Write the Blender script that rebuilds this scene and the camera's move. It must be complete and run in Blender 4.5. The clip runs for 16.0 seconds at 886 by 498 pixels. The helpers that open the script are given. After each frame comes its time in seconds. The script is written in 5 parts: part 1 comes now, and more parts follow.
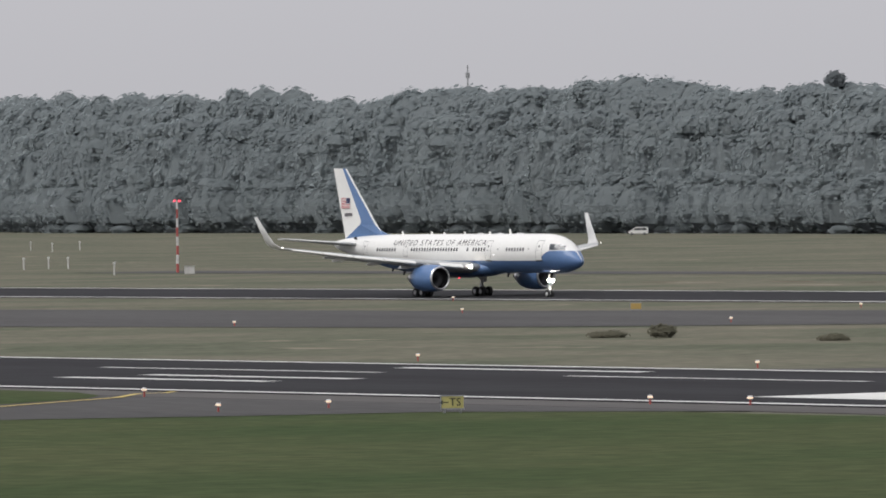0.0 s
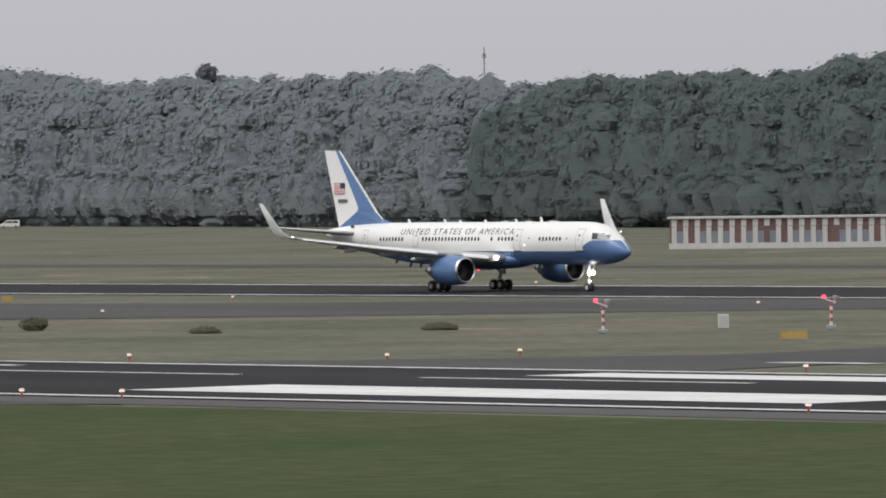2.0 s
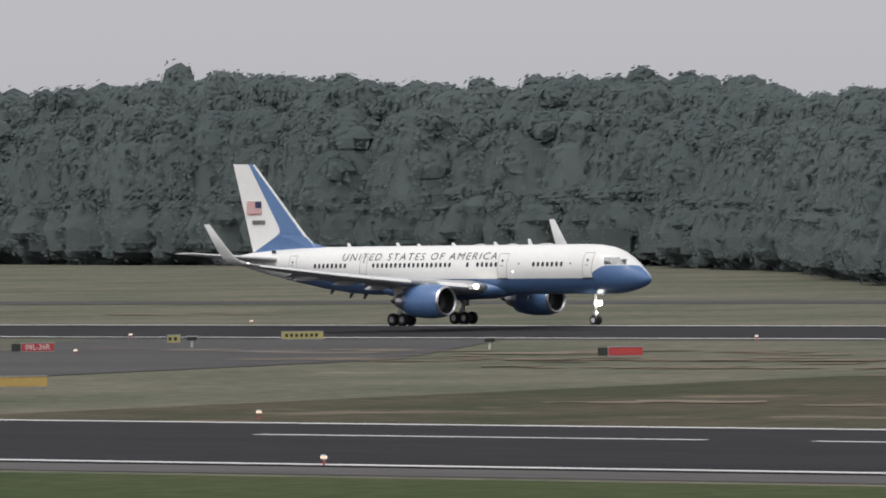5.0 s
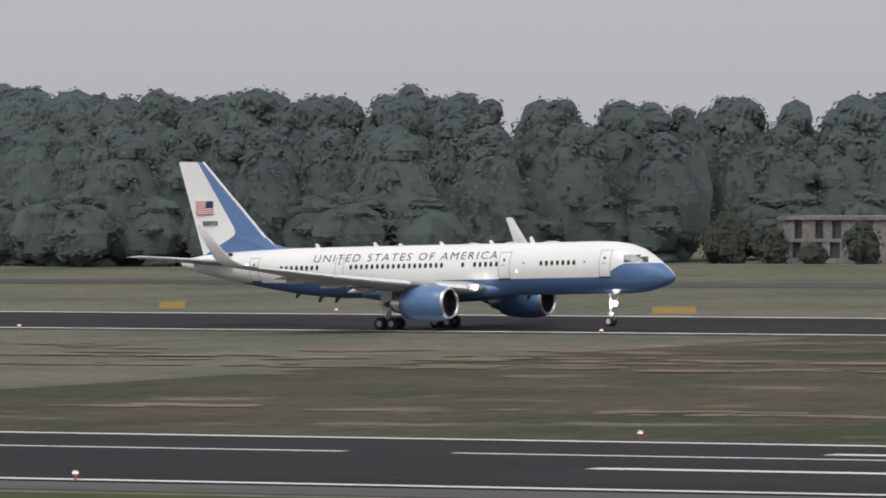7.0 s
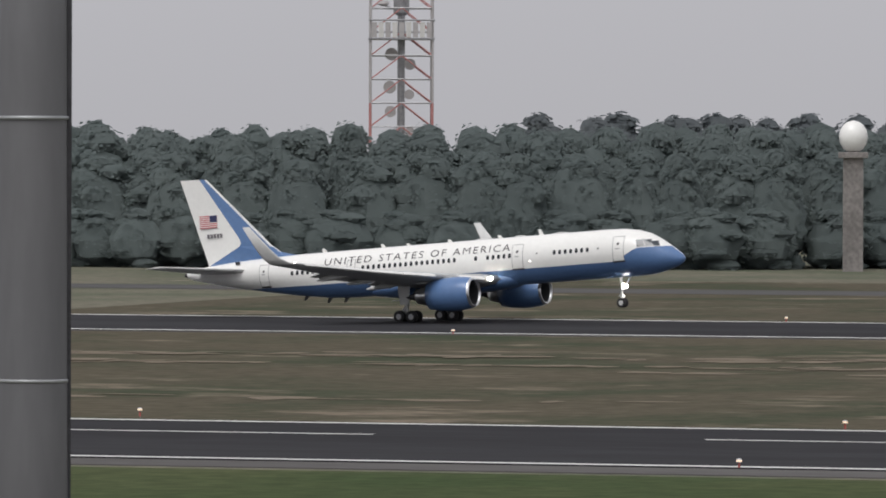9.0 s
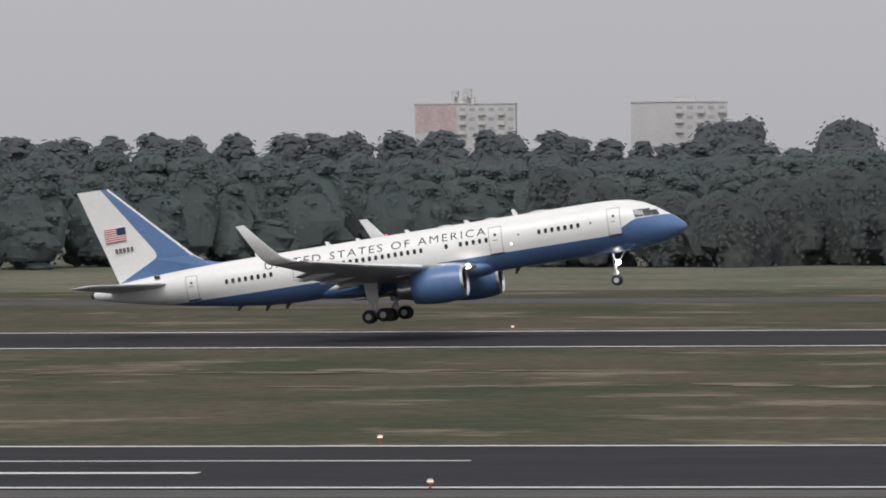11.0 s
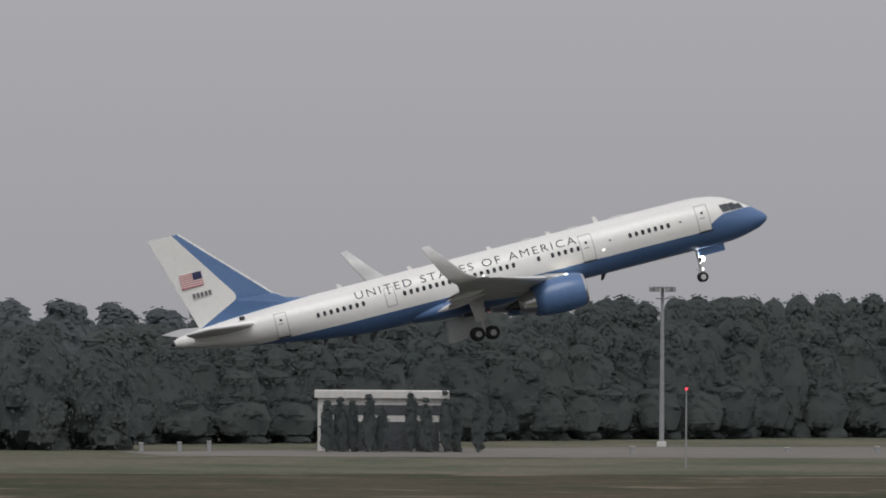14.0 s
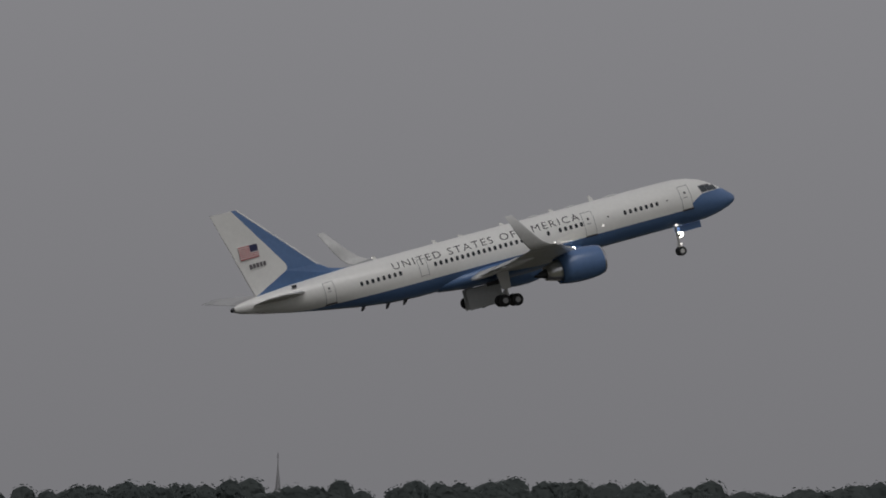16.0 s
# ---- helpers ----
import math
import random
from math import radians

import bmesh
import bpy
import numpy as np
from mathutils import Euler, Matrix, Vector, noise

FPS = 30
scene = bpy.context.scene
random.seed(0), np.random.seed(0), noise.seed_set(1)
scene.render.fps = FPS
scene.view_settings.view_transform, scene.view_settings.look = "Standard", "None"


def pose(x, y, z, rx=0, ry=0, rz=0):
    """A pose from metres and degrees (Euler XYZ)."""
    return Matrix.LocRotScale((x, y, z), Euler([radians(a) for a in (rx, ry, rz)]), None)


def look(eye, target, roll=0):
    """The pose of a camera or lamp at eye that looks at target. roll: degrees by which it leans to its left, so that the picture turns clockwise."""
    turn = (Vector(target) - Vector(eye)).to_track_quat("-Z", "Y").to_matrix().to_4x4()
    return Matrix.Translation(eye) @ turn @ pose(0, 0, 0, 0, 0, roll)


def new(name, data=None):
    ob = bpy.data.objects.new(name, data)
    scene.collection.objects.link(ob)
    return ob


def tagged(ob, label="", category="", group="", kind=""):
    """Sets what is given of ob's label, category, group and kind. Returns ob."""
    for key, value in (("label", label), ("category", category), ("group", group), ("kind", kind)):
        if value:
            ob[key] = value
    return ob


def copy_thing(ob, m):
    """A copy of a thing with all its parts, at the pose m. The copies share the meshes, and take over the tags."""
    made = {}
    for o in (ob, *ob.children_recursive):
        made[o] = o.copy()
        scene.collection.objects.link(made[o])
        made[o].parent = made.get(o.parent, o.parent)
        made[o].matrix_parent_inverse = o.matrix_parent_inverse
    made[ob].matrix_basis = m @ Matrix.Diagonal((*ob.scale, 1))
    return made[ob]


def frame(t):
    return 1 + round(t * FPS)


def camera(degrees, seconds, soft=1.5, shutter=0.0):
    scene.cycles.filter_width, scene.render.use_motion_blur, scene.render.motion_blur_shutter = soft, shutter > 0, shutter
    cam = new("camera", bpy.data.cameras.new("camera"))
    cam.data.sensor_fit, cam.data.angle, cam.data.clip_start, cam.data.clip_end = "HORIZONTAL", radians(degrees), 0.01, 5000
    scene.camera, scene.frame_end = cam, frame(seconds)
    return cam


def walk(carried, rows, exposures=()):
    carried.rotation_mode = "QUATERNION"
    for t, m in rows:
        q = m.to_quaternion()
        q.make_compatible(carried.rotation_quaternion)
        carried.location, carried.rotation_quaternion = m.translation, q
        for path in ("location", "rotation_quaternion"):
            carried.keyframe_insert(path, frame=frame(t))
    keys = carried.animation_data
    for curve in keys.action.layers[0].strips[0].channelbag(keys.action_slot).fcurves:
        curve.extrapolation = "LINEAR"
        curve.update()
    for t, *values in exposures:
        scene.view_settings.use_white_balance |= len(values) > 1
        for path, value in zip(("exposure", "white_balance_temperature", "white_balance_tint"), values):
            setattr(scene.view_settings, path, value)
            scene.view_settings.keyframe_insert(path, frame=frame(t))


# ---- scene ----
# the camera follows the airliner, its eye moved in place of a zoom from an airport terrace: seconds, eye, tilt, turn,
# lean
cam = camera(6.6473, 16.0, soft=1.8)
WAY = (
    (0.0, -4.80, 84.00, 10.70, 89.583, 52.647, -0.703),
    (0.5, -4.80, 84.00, 10.70, 89.535, 51.555, -0.689),
    (1.0, -4.80, 84.00, 10.70, 89.539, 50.486, -0.844),
    (1.5, -4.80, 84.00, 10.70, 89.557, 49.406, -0.681),
    (2.0, -4.80, 84.00, 10.70, 89.474, 47.931, -0.672),
    (2.5, -4.80, 84.00, 10.70, 89.442, 46.295, -0.669),
    (3.0, -4.80, 84.00, 10.70, 89.367, 44.878, -0.683),
    (3.5, -4.80, 84.00, 10.70, 89.417, 43.462, -0.687),
    (4.0, -4.80, 84.00, 10.70, 89.469, 41.745, -0.756),
    (4.5, -4.80, 84.00, 10.70, 89.559, 39.607, -0.658),
    (4.7, -4.80, 84.00, 10.70, 89.597, 38.707, -0.658),
    (7.0, -28.39, 34.01, 15.58, 89.088, 27.358, -0.278),
    (7.5, -21.60, 19.00, 15.67, 89.079, 24.430, -0.065),
    (8.0, -12.49, 4.00, 15.60, 89.151, 22.396, 0.056),
    (8.5, -6.91, -11.00, 15.53, 89.168, 19.833, 0.175),
    (9.0, -2.49, -23.00, 15.92, 89.114, 16.824, 0.217),
    (11.5, 4.84, 3.10, 14.93, 89.337, 6.023, -0.406),
    (11.9, 4.85, 3.10, 14.93, 89.535, 3.112, -0.331),
    (12.0, 4.84, 3.10, 14.93, 89.590, 2.170, -0.380),
    (12.2, 4.80, 3.10, 14.93, 89.746, 0.566, -0.549),
    (12.5, 4.84, 3.10, 14.93, 89.899, -1.659, -0.194),
    (12.8, 4.83, 3.10, 14.93, 90.120, -3.687, -0.384),
    (13.0, 4.83, 3.11, 14.93, 90.209, -5.140, -0.290),
    (13.2, 4.82, 3.11, 14.93, 90.271, -6.740, -0.315),
    (13.5, 4.85, 3.10, 14.93, 90.328, -8.903, -0.303),
    (13.8, 4.84, 3.10, 14.93, 90.463, -11.173, -0.054),
    (14.0, 4.80, 3.11, 14.93, 90.591, -12.649, 0.373),
    (14.1, 4.87, 3.10, 14.93, 90.649, -13.359, -0.284),
    (14.3, 4.85, 3.10, 14.93, 90.778, -14.798, -0.207),
    (14.5, 4.84, 3.10, 14.93, 90.904, -16.237, -0.230),
    (15.0, 4.83, 3.11, 14.93, 91.309, -19.905, 0.305),
    (15.4, 4.83, 3.11, 14.93, 91.595, -22.541, -0.080),
    (15.7, 4.87, 3.08, 14.93, 91.869, -24.454, -0.694),
    (16.0, 4.83, 3.11, 14.93, 92.111, -26.450, 0.129),
)
EXPOSURES = ((0.0, 0.16), (4.5, 0.12), (9.0, 0.06), (12.5, -0.0), (13.5, -0.17), (14.0, -0.33), (14.5, -0.6), (15.0, -0.88), (15.5, -1.07), (16.0, -1.25))
walk(cam, [(t, pose(x, y, z, tilt, 0, turn) @ pose(0, 0, 0, 0, 0, lean)) for t, x, y, z, tilt, turn, lean in WAY], EXPOSURES)

# ---- world and light: overcast sky, soft high sun ----
world = bpy.data.worlds.new("overcast_sky")
scene.world = world
world.use_nodes = True
wn, wl = world.node_tree.nodes, world.node_tree.links
wn.clear()
w_out = wn.new("ShaderNodeOutputWorld")
w_bg = wn.new("ShaderNodeBackground")
w_sky = wn.new("ShaderNodeTexSky")
w_sky.sky_type = "NISHITA"
w_sky.sun_disc = False
w_sky.sun_elevation, w_sky.sun_rotation = radians(52), radians(165)
w_sky.dust_density, w_sky.ozone_density = 6.0, 1.0
w_hsv = wn.new("ShaderNodeHueSaturation")
w_hsv.inputs["Saturation"].default_value = 0.12
w_hsv.inputs["Value"].default_value = 0.10
w_mix = wn.new("ShaderNodeMixRGB")
w_mix.inputs["Fac"].default_value = 0.82
w_mix.inputs["Color2"].default_value = (0.60, 0.595, 0.632, 1)
wl.new(w_sky.outputs[0], w_hsv.inputs["Color"])
wl.new(w_hsv.outputs[0], w_mix.inputs["Color1"])
# the overcast is a little darker towards the horizon
w_tc = wn.new("ShaderNodeTexCoord")
w_sep = wn.new("ShaderNodeSeparateXYZ")
w_rng = wn.new("ShaderNodeMapRange")
w_rng.inputs["From Max"].default_value = 0.075
w_rng.inputs["To Min"].default_value, w_rng.inputs["To Max"].default_value = 0.87, 1.05
w_mul = wn.new("ShaderNodeMixRGB")
w_mul.blend_type = "MULTIPLY"
w_mul.inputs["Fac"].default_value = 1.0
wl.new(w_tc.outputs["Generated"], w_sep.inputs[0])
wl.new(w_sep.outputs["Z"], w_rng.inputs["Value"])
wl.new(w_mix.outputs[0], w_mul.inputs["Color1"])
wl.new(w_rng.outputs[0], w_mul.inputs["Color2"])
wl.new(w_mul.outputs[0], w_bg.inputs["Color"])
wl.new(w_bg.outputs[0], w_out.inputs["Surface"])
sun = new("sun", bpy.data.lights.new("sun", "SUN"))
sun.data.energy, sun.data.angle, sun.data.color = 1.45, radians(35), (1.0, 0.98, 0.965)
sun.matrix_world = look((0, 0, 300), (60, 180, 0))


# ---- materials ----
def mat(name, col, rough=0.6, metal=0.0, var=0.12, scale=0.6, fine=8.0, bump=0.0, coat=0.0, col2=None, island=0.0, stretch=(1, 1, 1)):
    """A surface whose colour drifts at two scales, in metres."""
    m = bpy.data.materials.new(name)
    m.use_nodes = True
    nt = m.node_tree
    n, l = nt.nodes, nt.links
    b = n["Principled BSDF"]
    b.inputs["Roughness"].default_value = rough
    b.inputs["Metallic"].default_value = metal
    b.inputs["Coat Weight"].default_value = coat
    tc = n.new("ShaderNodeTexCoord")
    mp = n.new("ShaderNodeMapping")
    mp.inputs["Scale"].default_value = stretch
    l.new(tc.outputs["Object"], mp.inputs["Vector"])
    t1, t2 = n.new("ShaderNodeTexNoise"), n.new("ShaderNodeTexNoise")
    t1.inputs["Scale"].default_value, t1.inputs["Detail"].default_value = scale, 6
    t2.inputs["Scale"].default_value, t2.inputs["Detail"].default_value = fine, 4
    l.new(mp.outputs[0], t1.inputs["Vector"])
    l.new(mp.outputs[0], t2.inputs["Vector"])
    add = n.new("ShaderNodeMath")
    add.operation = "ADD"
    l.new(t1.outputs["Fac"], add.inputs[0])
    l.new(t2.outputs["Fac"], add.inputs[1])
    ramp = n.new("ShaderNodeValToRGB")
    c2 = col2 or tuple(min(1, c * (1 + var)) for c in col)
    c1 = tuple(c * (1 - var) for c in col) if not col2 else col
    ramp.color_ramp.elements[0].position, ramp.color_ramp.elements[0].color = 0.38, (*c1, 1)
    ramp.color_ramp.elements[1].position, ramp.color_ramp.elements[1].color = 0.62, (*c2, 1)
    half = n.new("ShaderNodeMath")
    half.operation = "MULTIPLY"
    half.inputs[1].default_value = 0.5
    l.new(add.outputs[0], half.inputs[0])
    l.new(half.outputs[0], ramp.inputs["Fac"])
    last = ramp.outputs["Color"]
    if island:
        geo = n.new("ShaderNodeNewGeometry")
        mr = n.new("ShaderNodeMapRange")
        mr.inputs["To Min"].default_value, mr.inputs["To Max"].default_value = 1 - island, 1 + island
        l.new(geo.outputs["Random Per Island"], mr.inputs["Value"])
        hs = n.new("ShaderNodeHueSaturation")
        l.new(mr.outputs[0], hs.inputs["Value"])
        l.new(last, hs.inputs["Color"])
        last = hs.outputs["Color"]
    l.new(last, b.inputs["Base Color"])
    if bump:
        bp = n.new("ShaderNodeBump")
        bp.inputs["Strength"].default_value, bp.inputs["Distance"].default_value = bump, 0.1
        l.new(t2.outputs["Fac"], bp.inputs["Height"])
        l.new(bp.outputs[0], b.inputs["Normal"])
    return m


def glow(name, col, strength):
    m = bpy.data.materials.new(name)
    m.use_nodes = True
    b = m.node_tree.nodes["Principled BSDF"]
    b.inputs["Base Color"].default_value = (*col, 1)
    b.inputs["Emission Color"].default_value = (*col, 1)
    b.inputs["Emission Strength"].default_value = strength
    return m


white_paint = mat("white_paint", (0.86, 0.855, 0.825), 0.32, var=0.03, scale=0.3, fine=3, coat=0.3)
blue_paint = mat("blue_paint", (0.105, 0.195, 0.385), 0.36, var=0.06, scale=0.3, fine=3, coat=0.25)
grey_paint = mat("grey_paint", (0.46, 0.47, 0.47), 0.42, var=0.06, scale=0.5, fine=4)
light_grey = mat("light_grey", (0.60, 0.60, 0.59), 0.4, var=0.05, scale=0.5, fine=4)
bare_metal = mat("bare_metal", (0.72, 0.72, 0.73), 0.28, 1.0, var=0.06, scale=1, fine=9)
dark_metal = mat("dark_metal", (0.06, 0.06, 0.065), 0.5, 0.6, var=0.2, scale=2, fine=12)
steel = mat("steel", (0.35, 0.35, 0.36), 0.45, 0.7, var=0.15, scale=2, fine=12)
rubber = mat("rubber", (0.022, 0.022, 0.024), 0.8, var=0.25, scale=2, fine=14)
window_dark = mat("window_dark", (0.03, 0.032, 0.038), 0.12, var=0.2, scale=2, fine=9)
cockpit_glass = mat("cockpit_glass", (0.045, 0.055, 0.065), 0.06, var=0.2, scale=2, fine=9, coat=0.6)
letter_black = mat("letter_black", (0.05, 0.045, 0.05), 0.5, var=0.1)
number_grey = mat("number_grey", (0.16, 0.15, 0.16), 0.5, var=0.1)
seam_grey = mat("seam_grey", (0.33, 0.33, 0.33), 0.5, var=0.1)
flag_red = mat("flag_red", (0.48, 0.06, 0.07), 0.5, var=0.05)
flag_white = mat("flag_white", (0.78, 0.77, 0.75), 0.5, var=0.04)
flag_blue = mat("flag_blue", (0.03, 0.035, 0.10), 0.5, var=0.05)
lamp_glow = glow("landing_light_glow", (1.0, 0.93, 0.82), 40)
strobe_glow = glow("white_light_glow", (1.0, 0.95, 0.9), 3)
red_glow = glow("red_light_glow", (1.0, 0.06, 0.10), 2.2)
warm_glow = glow("warm_light_glow", (1.0, 0.72, 0.5), 0.9)


# ---- mesh helpers ----
def part(name, bm, material, parent=None, label="", smooth=False):
    me = bpy.data.meshes.new(name)
    if smooth:
        for f in bm.faces:
            f.smooth = True
    bm.to_mesh(me)
    bm.free()
    for m in material if isinstance(material, (list, tuple)) else [material]:
        me.materials.append(m)
    ob = new(name, me)
    if parent is not None:
        ob.parent = parent
    if label:
        ob["label"] = label
    return ob


def thing(name, label, category, at=(0, 0, 0), rz=0, group="", kind=""):
    ob = new(name)
    ob.empty_display_size = 0.3
    ob.matrix_basis = pose(*at, 0, 0, rz)
    return tagged(ob, label, category, group, kind)


def box(bm, x0, x1, y0, y1, z0, z1, bev=0.0):
    vs = [bm.verts.new(p) for p in ((x0, y0, z0), (x1, y0, z0), (x1, y1, z0), (x0, y1, z0), (x0, y0, z1), (x1, y0, z1), (x1, y1, z1), (x0, y1, z1))]
    fs = [bm.faces.new([vs[i] for i in q]) for q in ((3, 2, 1, 0), (4, 5, 6, 7), (0, 1, 5, 4), (1, 2, 6, 5), (2, 3, 7, 6), (3, 0, 4, 7))]
    if bev:
        es = list({e for f in fs for e in f.edges})
        bmesh.ops.bevel(bm, geom=es, offset=bev, segments=2, affect="EDGES", profile=0.5)
    return bm


def bx(*a, bev=0.0):
    return box(bmesh.new(), *a, bev=bev)


def loft(bm, rings, cap=True, closed=True, mats=None):
    """Rings of points, joined in order. mats: material index for each face column."""
    vv = [[bm.verts.new(p) for p in r] for r in rings]
    n = len(rings[0])
    for a, b in zip(vv, vv[1:]):
        for i in range(n if closed else n - 1):
            j = (i + 1) % n
            try:
                f = bm.faces.new((a[i], a[j], b[j], b[i]))
                if mats:
                    f.material_index = mats[i]
            except ValueError:
                pass
    if cap and closed:
        for r, rev in ((vv[0], True), (vv[-1], False)):
            try:
                bm.faces.new(list(reversed(r)) if rev else r)
            except ValueError:
                pass
    return bm


def ring(c, r, axis="z", n=16, r2=None, turn=0.0):
    out = []
    for i in range(n):
        a = 2 * math.pi * i / n + turn
        u, v = r * math.cos(a), (r2 if r2 is not None else r) * math.sin(a)
        out.append({"z": (c[0] + u, c[1] + v, c[2]), "x": (c[0], c[1] + u, c[2] + v), "y": (c[0] + v, c[1], c[2] + u)}[axis])
    return out


def tube(bm, a, b, ra, rb=None, n=10):
    """A round bar from a to b."""
    a, b = Vector(a), Vector(b)
    q = (b - a).to_track_quat("Z", "Y").to_matrix()
    rb = ra if rb is None else rb
    rings = [[p + q @ Vector((r * math.cos(2 * math.pi * i / n), r * math.sin(2 * math.pi * i / n), 0)) for i in range(n)] for p, r in ((a, ra), (b, rb))]
    return loft(bm, rings)


def prism(bm, poly, off):
    """A polygon pushed along the vector off."""
    return loft(bm, [[Vector(p) for p in poly], [Vector(p) + Vector(off) for p in poly]])


def tidy(bm):
    bmesh.ops.recalc_face_normals(bm, faces=bm.faces)
    return bm



# ---- ground, runways, taxiways ----
RN, RF = 348.5, 571.2  # centre lines of the near and the far runway


def grass_mat(name, green, dry, sand, lo, hi, slo, shi, sx=0.045, sy=0.032):
    m = bpy.data.materials.new(name)
    m.use_nodes = True
    n, l = m.node_tree.nodes, m.node_tree.links
    b = n["Principled BSDF"]
    b.inputs["Roughness"].default_value = 0.95
    b.inputs["Specular IOR Level"].default_value = 0.02
    tc = n.new("ShaderNodeTexCoord")

    def tex(scale, detail, s):
        mp = n.new("ShaderNodeMapping")
        mp.inputs["Scale"].default_value = s
        l.new(tc.outputs["Object"], mp.inputs["Vector"])
        t = n.new("ShaderNodeTexNoise")
        t.inputs["Scale"].default_value, t.inputs["Detail"].default_value = scale, detail
        t.inputs["Roughness"].default_value = 0.62
        l.new(mp.outputs[0], t.inputs["Vector"])
        return t.outputs["Fac"]

    def ramp(f, a, b2, ca, cb):
        r = n.new("ShaderNodeValToRGB")
        r.color_ramp.elements[0].position, r.color_ramp.elements[0].color = a, (*ca, 1)
        r.color_ramp.elements[1].position, r.color_ramp.elements[1].color = b2, (*cb, 1)
        l.new(f, r.inputs["Fac"])
        return r.outputs["Color"]
    big = ramp(tex(1.0, 9, (sx, sy, 1)), lo, hi, green, dry)
    spots = ramp(tex(1.0, 8, (sx * 1.3, sy * 2.2, 1)), slo, shi, (0, 0, 0), (1, 1, 1))
    mix = n.new("ShaderNodeMixRGB")
    mix.inputs["Color2"].default_value = (*sand, 1)
    l.new(spots, mix.inputs["Fac"])
    l.new(big, mix.inputs["Color1"])
    blades = ramp(tex(0.9, 10, (0.7, 0.6, 1)), 0.3, 0.7, (0.72, 0.72, 0.72), (1.25, 1.25, 1.25))
    mul = n.new("ShaderNodeMixRGB")
    mul.blend_type = "MULTIPLY"
    mul.inputs["Fac"].default_value = 1.0
    l.new(mix.outputs[0], mul.inputs["Color1"])
    l.new(blades, mul.inputs["Color2"])
    l.new(mul.outputs[0], b.inputs["Base Color"])
    return m


# GREEN and DRY are lifted: haze over the far meadow is put into them
GREEN, DRY, SAND = (0.100, 0.112, 0.079), (0.158, 0.150, 0.116), (0.27, 0.235, 0.185)
grass = grass_mat("meadow_grass", GREEN, DRY, SAND, 0.36, 0.58, 0.62, 0.72)
lush = grass_mat("mown_grass", (0.050, 0.072, 0.032), (0.080, 0.090, 0.045), (0.10, 0.098, 0.06), 0.35, 0.68, 0.70, 0.8)
parched = grass_mat("parched_grass", (0.054, 0.064, 0.041), (0.094, 0.083, 0.060), (0.185, 0.155, 0.118), 0.36, 0.56, 0.56, 0.66)
asphalt = mat("runway_asphalt", (0.030, 0.030, 0.033), 0.85, var=0.25, scale=0.08, fine=1.2, stretch=(0.15, 1.2, 1))
shoulder = mat("shoulder_asphalt", (0.105, 0.10, 0.098), 0.9, var=0.15, scale=0.1, fine=1.5, stretch=(0.2, 1, 1))
taxi_asphalt = mat("taxiway_asphalt", (0.085, 0.083, 0.083), 0.9, var=0.18, scale=0.06, fine=1.2, stretch=(0.3, 1, 1))
concrete = mat("apron_concrete", (0.20, 0.19, 0.175), 0.9, var=0.12, scale=0.05, fine=1.0, stretch=(0.3, 1, 1))
sand_bare = mat("bare_sand", (0.185, 0.155, 0.118), 0.95, var=0.2, scale=0.15, fine=1.5, stretch=(0.3, 1, 1))
line_white = mat("line_white", (0.66, 0.66, 0.64), 0.7, var=0.12, scale=0.3, fine=2, stretch=(0.3, 1, 1))
line_yellow = mat("line_yellow", (0.55, 0.42, 0.12), 0.7, var=0.1, scale=0.3, fine=2)
line_red = mat("line_red", (0.50, 0.20, 0.20), 0.7, var=0.1, scale=0.3, fine=2)


for m in (asphalt, shoulder, taxi_asphalt, concrete, line_white, sand_bare):
    m.node_tree.nodes["Principled BSDF"].inputs["Specular IOR Level"].default_value = 0.06


def sheet(name, poly, z, material, label="", category="", kind="structure"):
    bm = bmesh.new()
    bm.faces.new([bm.verts.new((x, y, z)) for x, y in poly])
    bmesh.ops.recalc_face_normals(bm, faces=bm.faces)
    if bm.faces[:][0].normal.z < 0:
        bmesh.ops.reverse_faces(bm, faces=bm.faces)
    return tagged(part(name, bm, material), label, category, "", kind)


def rect(x0, x1, y0, y1):
    return ((x0, y0), (x1, y0), (x1, y1), (x0, y1))


def thick(name, x0, x1, y0, y1, z, material, label, category):
    return tagged(part(name, bx(x0, x1, y0, y1, z - 0.5, z), material), label, category, "", "structure")


sheet("ground", rect(-4600, 4600, -900, 4700), 0.0, grass, "dry summer meadow of the airfield", "ground")
sheet("grass_verge", rect(-700, 320, 120, RN - 32), 0.02, lush, "green mown grass beside the runway", "grass")
sheet("grass_verge", rect(-262, 260, RN + 24.3, RF - 25.6), 0.02, parched, "parched grass with sandy streaks between runways", "grass")
sheet("grass_verge", rect(-230, 400, RF + 27, RF + 190), 0.02, parched, "parched grass beyond the far runway", "grass")
near_run = thick("runway_near", -1600, 1600, RN - 30, RN + 24.2, 0.05, shoulder, "grey shoulder of the near runway", "runway")
thick("runway_near_surface", -1600, 1600, RN - 23.6, RN + 23.4, 0.09, asphalt, "dark asphalt runway with rubber marks", "runway")
thick("runway_far", -2200, 2200, RF - 24.6, RF + 24.6, 0.05, shoulder, "grey shoulder of the far runway", "runway")
thick("runway_far_surface", -2200, 2200, RF - 23.4, RF + 23.4, 0.09, asphalt, "dark asphalt of the far runway", "runway")


def stripe(x0, x1, y0, y1, material=line_white, z=0.11):
    return sheet("runway_marking", rect(x0, x1, y0, y1), z, material, "painted marking on the runway", "marking")


